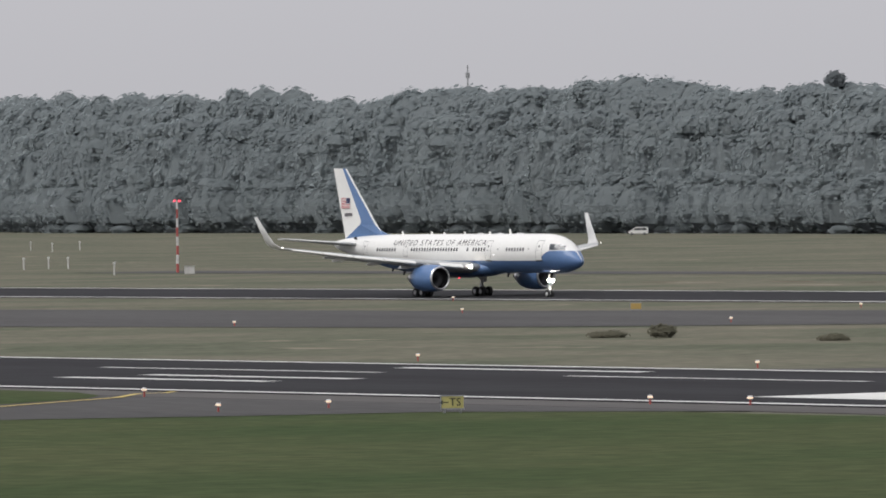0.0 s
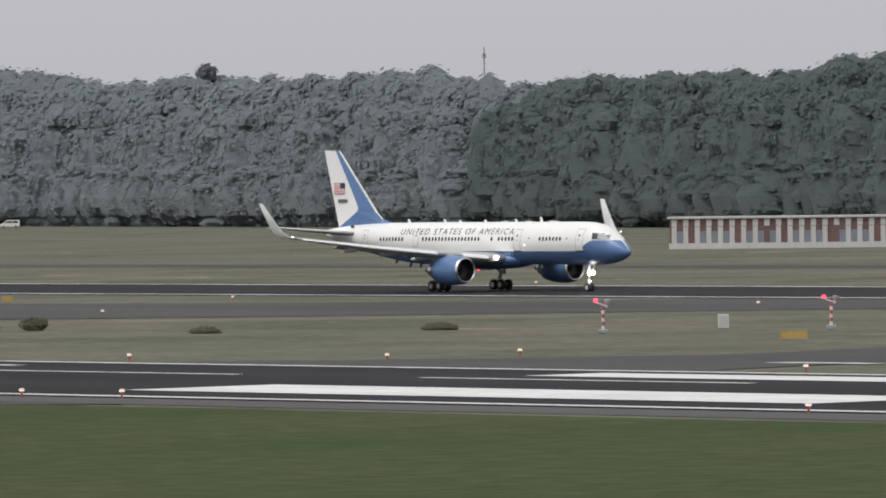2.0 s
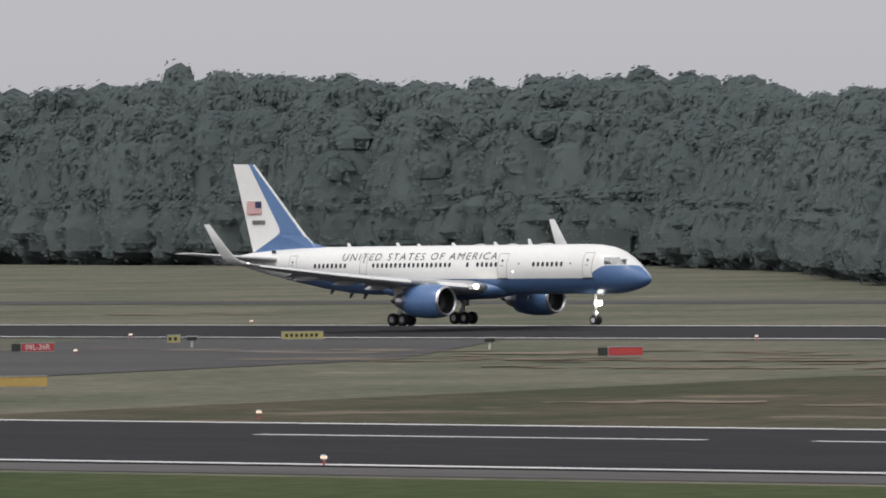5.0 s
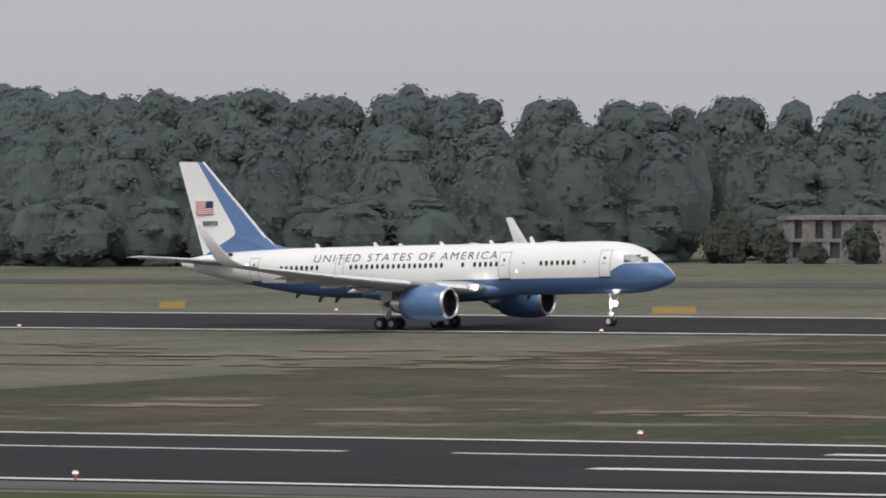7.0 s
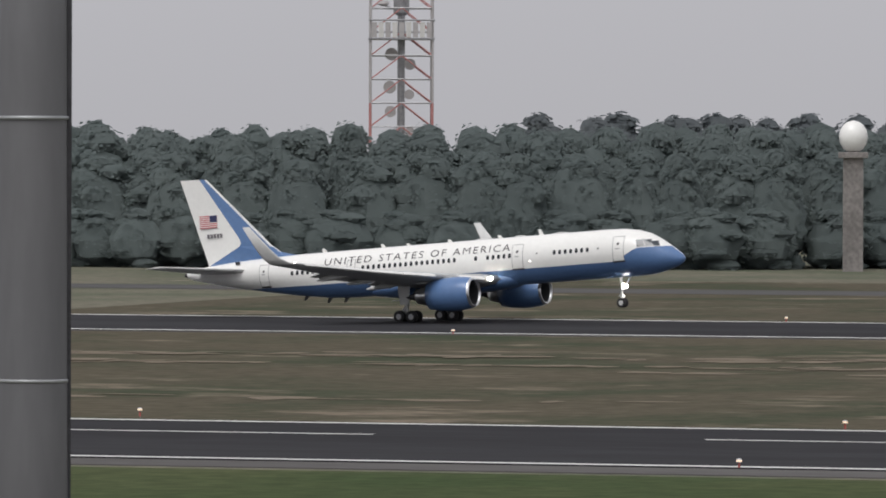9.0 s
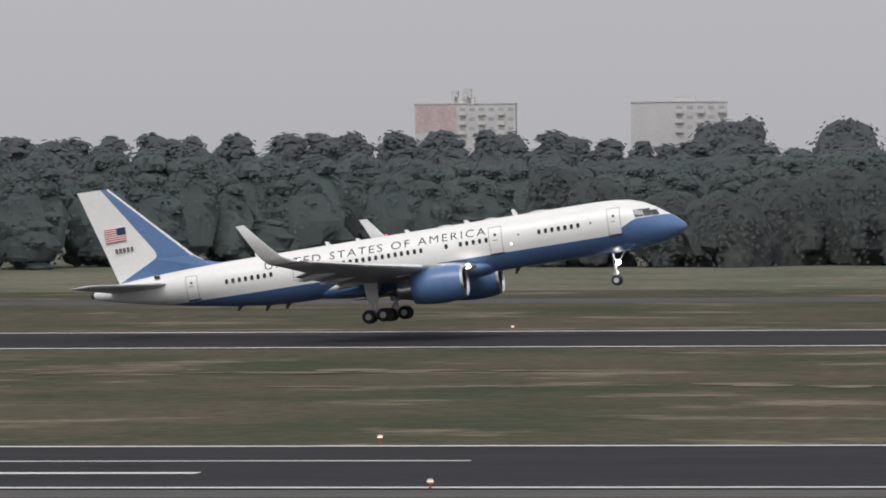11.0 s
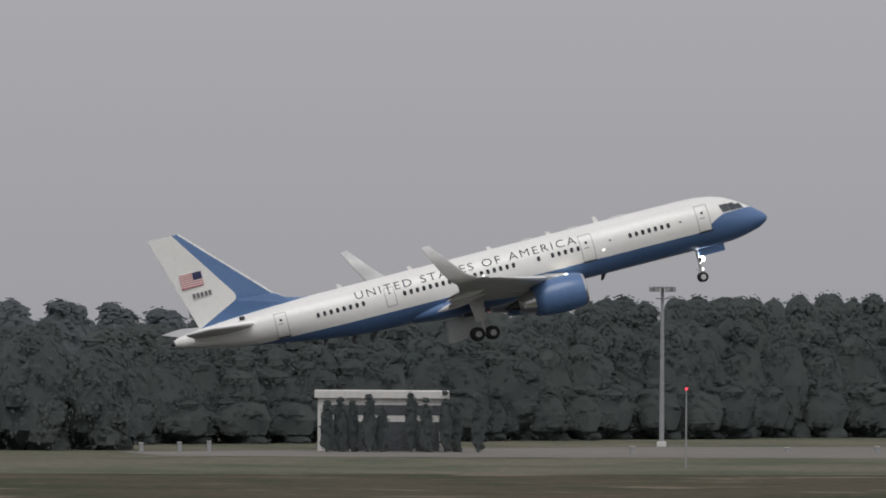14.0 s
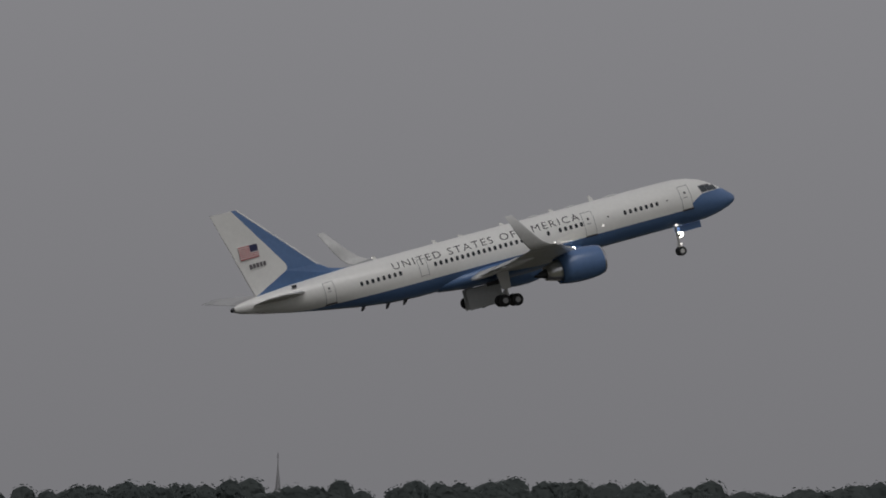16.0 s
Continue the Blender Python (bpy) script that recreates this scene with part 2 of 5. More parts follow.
# edge lines wider than their real .9 m: glare is put into their width
for y in (RN - 22.5, RN + 22.0):
    stripe(-1500, 1500, y - .6, y + .6)
for y in (RF - 22.6, RF + 22.4):
    stripe(-2000, 2000, y - .85, y + .85)
for x0, x1 in ((-441, -413), (-396.7, -367.6), (-349.7, -323.1), (-308.1, -282.9), (-265.8, -242.2), (-225.7, -200.4), (-194.6, -167.4), (-149.9, -120.9), (-103, -80), (-75.5, -47.4), (-27.5, 1), (20, 48), (67, 95)):
    stripe(x0, x1, RN + 7.3 if x0 < -90 else RN + 4.4, RN + 8.1 if x0 < -90 else RN + 5.2)
for y in (339.3, 345.3):
    stripe(-377.5, -356.5, y, y + 1.5)
stripe(-376.3, -352.4, 363.5, 365.0)
for y0, y1 in ((333.1, 343.5), (361.0, 366.9)):
    stripe(-305.4, -255.5 if y0 < 350 else -253, y0, y1)
stripe(-181.2, -160.7, 343.1, 344.7)
stripe(-177.2, -156.5, 360.2, 361.8)
stripe(-80, -58, 339.6, 341.3)
# taxiways
sheet("taxiway", ((-900, 335), (-632, 404), (-537, 440), (-487, 452), (-459, 475), (-437, 506), (-407, 545.8), (-477, 545.8), (-507, 521), (-556, 505), (-617, 496), (-900, 475)), 0.035, taxi_asphalt, "worn grey taxiway joining the far runway", "taxiway")
sheet("taxiway", ((-355, 372.6), (-338.5, 389), (-331, 403), (-337, 425), (-347, 454), (-374, 506), (-394, 545.7), (-354, 545.7), (-320, 489), (-314, 437), (-313, 412), (-306, 376), (-301, 372.6)), 0.038, taxi_asphalt, "grey taxiway between the two runways", "taxiway")
sheet("taxiway", ((-710, 325.9), (-350, 327.8), (-296, 322), (-287, 319), (-301, 310), (-304.9, 300), (-310.5, 290), (-336, 242), (-710, 152)), 0.04, taxi_asphalt, "grey paved exit beside the runway", "taxiway")
sheet("grass_island", ((-510, 324.5), (-359, 322.3), (-349, 321.4), (-342.5, 318.4), (-338, 314.4), (-332.5, 304.8), (-337, 298), (-407, 242), (-510, 242)), 0.06, lush, "small green grass island in the taxiway", "grass")
yl = [(-710, 325.2), (-366, 326.9), (-349.5, 326.5), (-344.6, 324.8), (-343.2, 323.2), (-343, 321.2), (-337.5, 316), (-332.5, 308), (-328.5, 302), (-316, 272)]
for (xa, ya), (xb, yb) in zip(yl, yl[1:]):
    d = Vector((yb - ya, xa - xb)).normalized() * .22
    sheet("taxi_line", ((xa - d.x, ya - d.y), (xb - d.x, yb - d.y), (xb + d.x, yb + d.y), (xa + d.x, ya + d.y)), 0.075, line_yellow if xa > -352 else line_white, "painted taxi guide line", "marking")
sheet("pink_marking", ((-330.6, 425.9), (-317.4, 425.4), (-318.5, 432.1), (-325, 430.4), (-330.8, 427)), 0.06, line_red, "faded pink painted taxiway patch", "marking")
sheet("pale_patch", ((-314.3, 387.8), (-306.5, 388.2), (-306, 389.6), (-314, 389.2)), 0.06, line_white, "pale painted patch on the taxiway", "marking")
sheet("pale_patch", ((-351.9, 508.0), (-341, 504.4), (-330.1, 508.4), (-341, 506.4), (-349, 509.8)), 0.06, concrete, "pale worn concrete streak on the taxiway", "marking")
# taxiway and apron beyond the far runway
sheet("taxiway", rect(-900, -60, 700, 720), 0.035, taxi_asphalt, "grey taxiway beyond the far runway", "taxiway")
sheet("apron", ((165, 862), (600, 838), (600, 985), (240, 938), (165, 892)), 0.035, concrete, "pale concrete apron before the hangars", "apron")
for y0, y1, x0, x1, cnt in ((470, 476, -300, -120, 150), (484, 496, -330, -200, 160), (488, 497, -220, -60, 190), (510, 515, -425, -300, 70), (503, 508, -345, -245, 50), (460, 466, -150, 60, 60), (640, 652, -700, -420, 70), (612, 618, 0, 140, 50), (630, 645, -60, 160, 60), (404, 410, -250, -120, 60)):
    rnd = random.Random(int(y0 * 7 + x0))
    bm = bmesh.new()
    for spot in range(cnt * 2 // 3):
        cx, cy = rnd.uniform(x0, x1), rnd.gauss((y0 + y1) / 2, (y1 - y0) / 3.2)
        rx, ry = rnd.uniform(.5, 4.5), rnd.uniform(.4, 2.2)
        bm.faces.new([bm.verts.new((cx + rx * math.cos(q * .698) * rnd.uniform(.6, 1.2), cy + ry * math.sin(q * .698) * rnd.uniform(.6, 1.3), 0.045 + spot * .0004)) for q in range(9)])
    tagged(part("sandy_patches", bm, sand_bare), "bare pale sand patches in the dry grass", "sand", "", "stuff")


# ---- woods ----
def leaf_mat(name, a, b, isl=0.2):
    """Leaves: they reflect, and let a part of the light through."""
    m = mat(name, a, 0.9, col2=b, scale=0.03, fine=0.22, island=isl)
    n, l = m.node_tree.nodes, m.node_tree.links
    p = n["Principled BSDF"]
    p.inputs["Specular IOR Level"].default_value = 0.15
    tr = n.new("ShaderNodeBsdfTranslucent")
    mx = n.new("ShaderNodeMixShader")
    mx.inputs[0].default_value = 0.6
    l.new(p.inputs["Base Color"].links[0].from_socket, tr.inputs["Color"])
    l.new(p.outputs[0], mx.inputs[1])
    l.new(tr.outputs[0], mx.inputs[2])
    l.new(mx.outputs[0], n["Material Output"].inputs["Surface"])
    return m


# distance haze is put into the wood and tree leaf colours, lighter and bluer
hazed_wood_leaf = leaf_mat("hazed_wood_leaf", (0.184, 0.220, 0.218), (0.216, 0.254, 0.248), 0.09)
# darker copy of the wood leaf: dimmer eastern light is put into its colour
dimmed_east_leaf = leaf_mat("dimmed_east_wood_leaf", (0.136, 0.158, 0.156), (0.164, 0.188, 0.180), 0.07)
# palest leaf: the haze before the far west end is put into its colour
hazed_west_leaf = leaf_mat("hazed_west_wood_leaf", (0.312, 0.350, 0.362), (0.340, 0.378, 0.386), 0.04)
# skyline leaf, its blue-grey is the air's haze put into the colour
hazed_far_leaf = leaf_mat("hazed_far_wood_leaf", (0.185, 0.208, 0.222), (0.210, 0.230, 0.238), 0.08)
hazed_tree_leaf = leaf_mat("hazed_tree_leaf", (0.130, 0.150, 0.150), (0.165, 0.185, 0.178), 0.08)
bush_leaf = leaf_mat("bush_leaf", (0.110, 0.130, 0.104), (0.140, 0.156, 0.124), 0.1)
dry_leaf = leaf_mat("dry_tuft", (0.165, 0.165, 0.118), (0.20, 0.19, 0.142), 0.1)
bark = mat("bark", (0.075, 0.058, 0.045), 0.95, var=0.3, scale=1.5, fine=9)


def crown(seed, h, w, n, leaf, base=0.0, pine=False, low=0.0):
    """Corners, normals and triangles of one uneven crown: rounded boughs set with n small leaf clumps, h high and w wide."""
    rnd = np.random.RandomState(seed)
    count = max(7, min(16, int(n / 62)))
    boughs = [(0.0, 0.0, h * .45, w * .47, h * .475)]
    for i in range(count):
        z = low + (1 - low) * (i + rnd.uniform(.2, .8)) / count
        wide = math.sqrt(max(.03, 1 - ((z - .42) / .62) ** 2)) if z > .42 else 1 - .25 * (.42 - z)
        if pine:
            wide *= 1.12 - .45 * z
        r = w * rnd.uniform(.19, .29) * (.75 + .25 * wide)
        a = i * 2.4 + rnd.uniform(-.5, .5)
        d = max(0, w * .5 * wide - r * 1.0) * rnd.uniform(.85, 1.05)
        boughs.append((d * math.cos(a), d * math.sin(a), min(h - r * .8, max(base * h + r * .3, z * h)), r, r * rnd.uniform(.75, 1.05)))
    g = np.array([(math.cos(e) * math.cos(q), math.cos(e) * math.sin(q), math.sin(e)) for e in np.linspace(-1.4, 1.45, 5) for q in np.arange(8) * .7854])
    P, N, T, o = [], [], [], 0
    up = np.array((0, -.25, 1.0))
    each = max(4, n // len(boughs))
    for k, (x, y, z, r, rz) in enumerate(boughs):
        c, s = np.array((x, y, z)), np.array((r, r, rz))
        P.append(c + g * s * rnd.uniform(.86, .96, len(g))[:, None])
        N.append(g * .45 + up)
        for lev in range(4):
            i0, i1 = o + lev * 8 + np.arange(8), o + lev * 8 + (np.arange(8) + 1) % 8
            T += [np.stack([i0, i1, i1 + 8], 1), np.stack([i0, i1 + 8, i0 + 8], 1)]
        o += len(g)
        m = each if k else each * 5
        v = rnd.normal(0, 1, (m, 3))
        v += np.array((0, -.6, .35))
        v /= np.linalg.norm(v, axis=1)[:, None]
        f = v * .8 + np.array((0, -.3, .35)) + rnd.normal(0, .16, (m, 3))
        f /= np.linalg.norm(f, axis=1)[:, None]
        t = np.cross(f, rnd.normal(0, 1, (m, 3)))
        t /= np.linalg.norm(t, axis=1)[:, None]
        u = np.cross(f, t)
        q = c + v * s * rnd.uniform(.90, 1.13, m)[:, None]
        e = (leaf * rnd.uniform(.5, 1.35, m))[:, None]
        P.append(np.stack([q - t * e, q + u * e * .7, q + t * e, q - u * e * .7], 1).reshape(-1, 3))
        N.append(np.repeat(f * .15 + v * .4 + up, 4, 0))
        i = o + np.arange(m) * 4
        T += [np.stack([i, i + 3, i + 1], 1), np.stack([i + 1, i + 3, i + 2], 1)]
        o += m * 4
    N = np.concatenate(N)
    return np.concatenate(P), N / np.linalg.norm(N, axis=1)[:, None], np.concatenate(T)


def tri_mesh(name, P, N, T, material):
    me = bpy.data.meshes.new(name)
    me.vertices.add(len(P))
    me.vertices.foreach_set("co", np.ascontiguousarray(P, dtype=np.float32).ravel())
    me.loops.add(len(T) * 3)
    me.loops.foreach_set("vertex_index", np.ascontiguousarray(T, dtype=np.int32).ravel())
    me.polygons.add(len(T))
    me.polygons.foreach_set("loop_start", np.arange(len(T), dtype=np.int32) * 3)
    me.polygons.foreach_set("use_smooth", np.ones(len(T), dtype=bool))
    me.update(calc_edges=True)
    me.normals_split_custom_set_from_vertices([tuple(q) for q in N])
    me.materials.append(material)
    return me


FRONT = ((-2800, 1840, 52), (-1933, 1407, 41.5), (-1633, 1330, 39.4), (-1457, 1280, 37.6), (-1255, 1210, 33.2), (-1075, 1165, 34.3), (-926, 1119, 33.5), (-780, 1055, 30.8), (-690, 1030, 29.4), (-600, 940, 25.6), (-520, 838, 21.0), (-470, 780, 18.9), (-426, 788, 20.0), (-400, 836, 20.6), (-358, 836, 18.4), (-325, 806, 17.2), (-280, 812, 16.5), (-228, 828, 16.2), (-200, 850, 15.6), (-140, 1010, 13.5), (22, 1120, 13.7), (130, 1060, 15), (175, 940, 15.8), (279, 1015, 19.2), (400, 1085, 19.8), (700, 1250, 24.6), (1300, 1500, 33))


def front(x):
    """How far off the edge of the wood stands, and how high it is."""
    xs = [q[0] for q in FRONT]
    return float(np.interp(x, xs, [q[1] for q in FRONT])), float(np.interp(x, xs, [q[2] for q in FRONT]))


def wood(name, material, xs, rows, seed, label, away=0.0, hs=1.0):
    """rows: for each row of trees its offset behind the edge, its spacing, height factor, width, clumps a tree and clump size."""
    rnd = random.Random(seed)
    Ps, Ns, Ts, o = [], [], [], 0
    for off, gap, hf, wf, n, leaf in rows:
        lib = [crown(seed * 31 + i + int(off), 18.0, 10.0 if i % 3 else 8.6, n, leaf, 0.0, i % 4 == 0, .45 if off > 8 else 0.0) for i in range(8)]
        x = xs[0]
        while x < xs[1]:
            f, h = front(x)
            P, N, T = lib[rnd.randrange(8)]
            k = h / 18 * hf * hs * rnd.uniform(.955, 1.02) * (1 + .03 * math.sin(x * .051) + .03 * math.sin(x * .023 + 1))
            if rnd.random() < .06:
                k *= 1.045
            kw = max(.9, h / 21) * wf * rnd.uniform(.85, 1.2)
            a = rnd.uniform(-.8, .8)
            c, s = math.cos(a), math.sin(a)
            R = np.array(((c, -s, 0), (s, c, 0), (0, 0, 1)))
            Ps.append((P @ R.T) * np.array((kw, kw, k)) + np.array((x, f + 4 + off + away + rnd.uniform(-3, 3), 0)))
            Ns.append(N @ R.T)
            Ts.append(T + o)
            o += len(P)
            x += gap * rnd.uniform(.7, 1.3) * max(.9, f / 900)
    return tagged(new(name, tri_mesh(name, np.concatenate(Ps), np.concatenate(Ns), np.concatenate(Ts), material)), label, "woods", "", "stuff")


ROWS = ((0, 6.2, .42, .95, 640, .28), (5, 6.2, .80, 1.05, 1000, .28), (12, 6.4, .955, 1.1, 800, .29), (22, 4.4, .985, 1.1, 400, .32))
wood("woods", hazed_wood_leaf, (-1240, 120), ROWS, 5, "dense dark green mixed woods along the airfield")
wood("east_woods", dimmed_east_leaf, (122, 860), ROWS, 7, "dense woods behind the hangars, leaves darkened for the dim eastern light")
wood("west_woods", hazed_west_leaf, (-2400, -1236), ((0, 7.4, .42, 1.0, 560, .36), (6, 7.2, .8, 1.1, 880, .36), (15, 7.4, .955, 1.15, 700, .38), (28, 5.0, .985, 1.15, 380, .40)), 6, "grey-green woods at the airfield's far end, haze in the leaf colour")
wood("far_woods", hazed_far_leaf, (-420, 420), ((0, 9, 1.0, 1.5, 260, .55), (60, 11, 1.0, 1.6, 240, .6)), 9, "distant woods behind the airfield, haze in the leaf colour", away=620, hs=1.0)


def tree(at, h, w, seed, label="broad dark green tree beside the airfield", n=1500, leaf=.36, pine=False, base=.12, name="tree", material=None):
    t = thing(name, label, "tree" if name != "bush" else "bush", at)
    rnd = random.Random(seed)
    bm = tube(bmesh.new(), (0, 0, -.2), (0, 0, h * .35), w * .035 + .05, w * .022 + .03, 8)
    tube(bm, (0, 0, h * .35), (w * .03, 0, h * .75), w * .022 + .03, w * .008 + .02, 8)
    part("trunk", tidy(bm), bark, t)
    bm = bmesh.new()
    for _ in range(5):
        a, z = rnd.uniform(0, 6.28), h * rnd.uniform(.25, .6)
        tube(bm, (0, 0, z), (w * .3 * math.cos(a), w * .3 * math.sin(a), z + h * .18), w * .012 + .02, w * .005 + .01, 6)
    part("limbs", tidy(bm), bark, t)
    P, N, T = crown(seed, h, w, n, leaf, base, pine)
    c = new("crown", tri_mesh("crown", P, N, T, material or hazed_tree_leaf))
    c.parent = t
    return t



# ---- the airliner; its origin lies on the ground between the main wheels, nose along +x ----
GX = 24.05


def fus(s):
    """Fuselage at s metres behind the nose: centre height, half width, half height."""
    st = ((0, 3.66, 0.03, 0.03), (0.12, 3.66, 0.27, 0.26), (0.35, 3.69, 0.47, 0.46), (0.8, 3.77, 0.77, 0.76), (1.5, 3.92, 1.10, 1.10), (2.2, 4.08, 1.36, 1.42), (3.0, 4.24, 1.56, 1.70),
          (4.0, 4.38, 1.74, 1.88), (5.2, 4.47, 1.84, 1.97), (6.8, 4.5, 1.88, 2.0), (30.5, 4.5, 1.88, 2.0), (33.0, 4.56, 1.85, 1.93), (36.0, 4.74, 1.72, 1.74), (39.0, 4.96, 1.47, 1.46),
          (42.0, 5.17, 1.12, 1.12), (44.5, 5.33, 0.74, 0.76), (46.2, 5.43, 0.40, 0.44), (46.75, 5.46, 0.22, 0.24))
    for a, b in zip(st, st[1:]):
        if s <= b[0]:
            k = (s - a[0]) / (b[0] - a[0])
            k2 = k * k * (3 - 2 * k) if a[0] >= 30.5 else k
            return tuple(a[i] + (b[i] - a[i]) * (k if a[0] < 30.5 else 0.5 * (k + k2)) for i in (1, 2, 3))
    return st[-1][1:]


def livery(s):
    """Height of the edge between blue and white."""
    if s < 3.5:
        return 4.78
    if s < 5.4:
        return 4.78 - 1.0 * ((s - 3.5) / 1.9) ** 1.3
    return 3.78 if s < 34 else 3.78 + 0.012 * (s - 34)


def skin(s, z, side=-1, out=0.012):
    """The point of the fuselage skin at s and height z."""
    zc, ry, rz = fus(s)
    a = max(-1.0, min(1.0, (z - zc) / rz))
    return Vector((GX - s, side * (ry * math.sqrt(max(0.0, 1 - a * a)) + out), z + (out * a)))


def skin_patch(bm, s0, s1, z0, z1, out=0.012, side=-1, n=4, m=4, slope=0.0, corner=0.0):
    """A curved patch that lies on the skin. slope: how far its top leans back."""
    g = [[bm.verts.new(skin(s0 + (s1 - s0) * i / n + slope * j / m, z0 + (z1 - z0) * j / m, side, out)) for j in range(m + 1)] for i in range(n + 1)]
    for i in range(n):
        for j in range(m):
            bm.faces.new((g[i][j], g[i + 1][j], g[i + 1][j + 1], g[i][j + 1]))
    return bm


def aerofoil(le, te, y, z, thick, n=7, tilt=0.0):
    """A closed aerofoil section; le and te are distances behind the nose. tilt: 0 lies flat, 1 stands up."""
    out = []
    c = te - le
    ts = [0.5 * (1 - math.cos(math.pi * i / n)) for i in range(n + 1)]
    for sgn, seq in ((1, ts), (-1, ts[-2:0:-1])):
        for k in seq:
            h = sgn * thick * c * 5 * (0.2969 * math.sqrt(k) - 0.126 * k - 0.3516 * k * k + 0.2843 * k ** 3 - 0.1036 * k ** 4)
            out.append((GX - le - c * k, y + h * math.sin(tilt), z + h * math.cos(tilt)))
    return out


def airliner():
    plane = thing("airliner", "white and light blue twin-engine jet airliner taking off from runway", "airliner")
    # fuselage, split along the livery edge
    ss = [0, .06, .12, .22, .35, .55, .8, 1.1, 1.5, 1.85, 2.2, 2.6, 3.0, 3.5, 3.7, 4.0, 4.4, 4.8, 5.2, 5.4, 6.0, 6.8] + [6.8 + i * 1.185 for i in range(1, 21)] + [31.5, 33, 34.5, 36, 37.5, 39, 40.5, 42, 43.3, 44.5, 45.4, 46.2, 46.75]
    up, low = 18, 14
    top, bot = [], []
    for s in ss:
        zc, ry, rz = fus(s)
        a = math.asin(max(-0.995, min(0.995, (livery(s) - zc) / rz)))
        top.append([(GX - s, ry * math.cos(a + (math.pi - 2 * a) * i / up), zc + rz * math.sin(a + (math.pi - 2 * a) * i / up)) for i in range(up + 1)])
        bot.append([(GX - s, ry * math.cos(math.pi - a + (math.pi + 2 * a) * i / low), zc + rz * math.sin(math.pi - a + (math.pi + 2 * a) * i / low)) for i in range(low + 1)])
    part("upper_fuselage", tidy(loft(bmesh.new(), top, closed=False)), white_paint, plane, "gloss white upper fuselage", True)
    part("lower_fuselage", tidy(loft(bmesh.new(), bot, closed=False)), blue_paint, plane, "light blue nose and belly", True)
    tail = part("tail_cone", tidy(loft(bmesh.new(), [ring((GX - s, 0, 5.46), r, "x", 14) for s, r in ((46.6, .2), (46.95, .19), (47.05, .12))])), dark_metal, plane, "dark exhaust of the auxiliary unit", True)
    # wing to body fairing
    part("belly_fairing", tidy(loft(bmesh.new(), [ring((GX - s, 0, 3.0), w, "x", 20, h) for s, w, h in ((14.6, .6, .3), (15.6, 1.5, .65), (17.2, 2.0, .86), (20, 2.15, .95), (24, 2.15, .95), (26.5, 1.9, .85), (28.5, 1.2, .6), (29.6, .5, .25))])), blue_paint, plane, "", True)
    # windscreen panes
    for i, (s0, s1, z0, z1, sl) in enumerate(((3.55, 2.95, 4.88, 5.42, 0.16), (2.87, 2.35, 4.86, 5.38, 0.22), (2.28, 1.82, 4.84, 5.22, 0.25))):
        for side in (-1, 1):
            p = part("cockpit_window", skin_patch(bmesh.new(), s0, s1, z0, z1, 0.02, side, slope=sl), cockpit_glass, plane, "dark cockpit windscreen pane", True)
            part("frame", skin_patch(bmesh.new(), s0 + .05, s1 - .05, z0 - .04, z1 + .05, 0.012, side, slope=sl), steel, p)
    # cabin windows
    proto = None
    rows = [8.0 + .508 * i for i in range(7)] + [15.2 + .508 * i for i in range(5)] + [18.35] + [20.35 + .508 * i for i in range(18)] + [32.25 + .508 * i for i in range(8)]
    bm = bmesh.new()
    a = [bm.verts.new((.125 * sx, 0, .19 * sz)) for sx, sz in ((-.5, -1), (.5, -1), (1, -.55), (1, .55), (.5, 1), (-.5, 1), (-1, .55), (-1, -.55))]
    b = [bm.verts.new((v.co.x, .05, v.co.z)) for v in a]
    bm.faces.new(a)
    for i in range(8):
        bm.faces.new((a[i], a[(i + 1) % 8], b[(i + 1) % 8], b[i]))
    tidy(bm)
    for s in rows:
        p = skin(s, 4.93, -1, 0.014)
        if proto is None:
            proto = part("cabin_window", bm, window_dark, plane, "small dark oval cabin window")
            w = proto
        else:
            w = new("cabin_window", proto.data)
            w.parent = plane
        w.matrix_basis = Matrix.Translation(p) @ pose(0, 0, 0, -13)
    for s in (6.95, 12.6):
        part("small_port", skin_patch(bmesh.new(), s, s + .13, 4.9, 5.03, .014), window_dark, plane)
    # doors: an outlined plug with its own little pane, handle and sill
    for s, w, z0, z1, name in ((4.75, .92, 3.86, 5.78, "entry_door"), (14.0, .95, 3.86, 5.78, "entry_door"), (29.75, .72, 4.25, 5.6, "emergency_door"), (38.2, .85, 4.02, 5.75, "entry_door")):
        d = part(name, skin_patch(bmesh.new(), s, s + w, z0, z1, .012, n=3, m=8), white_paint, plane, "white cabin door with grey outline")
        t = .045
        bm = bmesh.new()
        for q in ((s - t, s, z0, z1), (s + w, s + w + t, z0, z1), (s - t, s + w + t, z1, z1 + t), (s - t, s + w + t, z0 - t, z0)):
            skin_patch(bm, *q, .018, n=2, m=8)
        part("door_frame", bm, seam_grey, d)
        part("door_window", skin_patch(bmesh.new(), s + w * .42, s + w * .62, z0 + (z1 - z0) * .66, z0 + (z1 - z0) * .76, .02), window_dark, d)
        if name == "entry_door":
            bm = skin_patch(bmesh.new(), s + w * .30, s + w * .72, z0 + .93, z0 + 1.0, .022, slope=.1)
            part("handle", bm, seam_grey, d)
            part("sill", skin_patch(bmesh.new(), s - .1, s + w + .1, z0 - .14, z0 - .04, .03), dark_metal, d, "dark door sill")
    # lettering along the side
    cu = bpy.data.curves.new("lettering", "FONT")
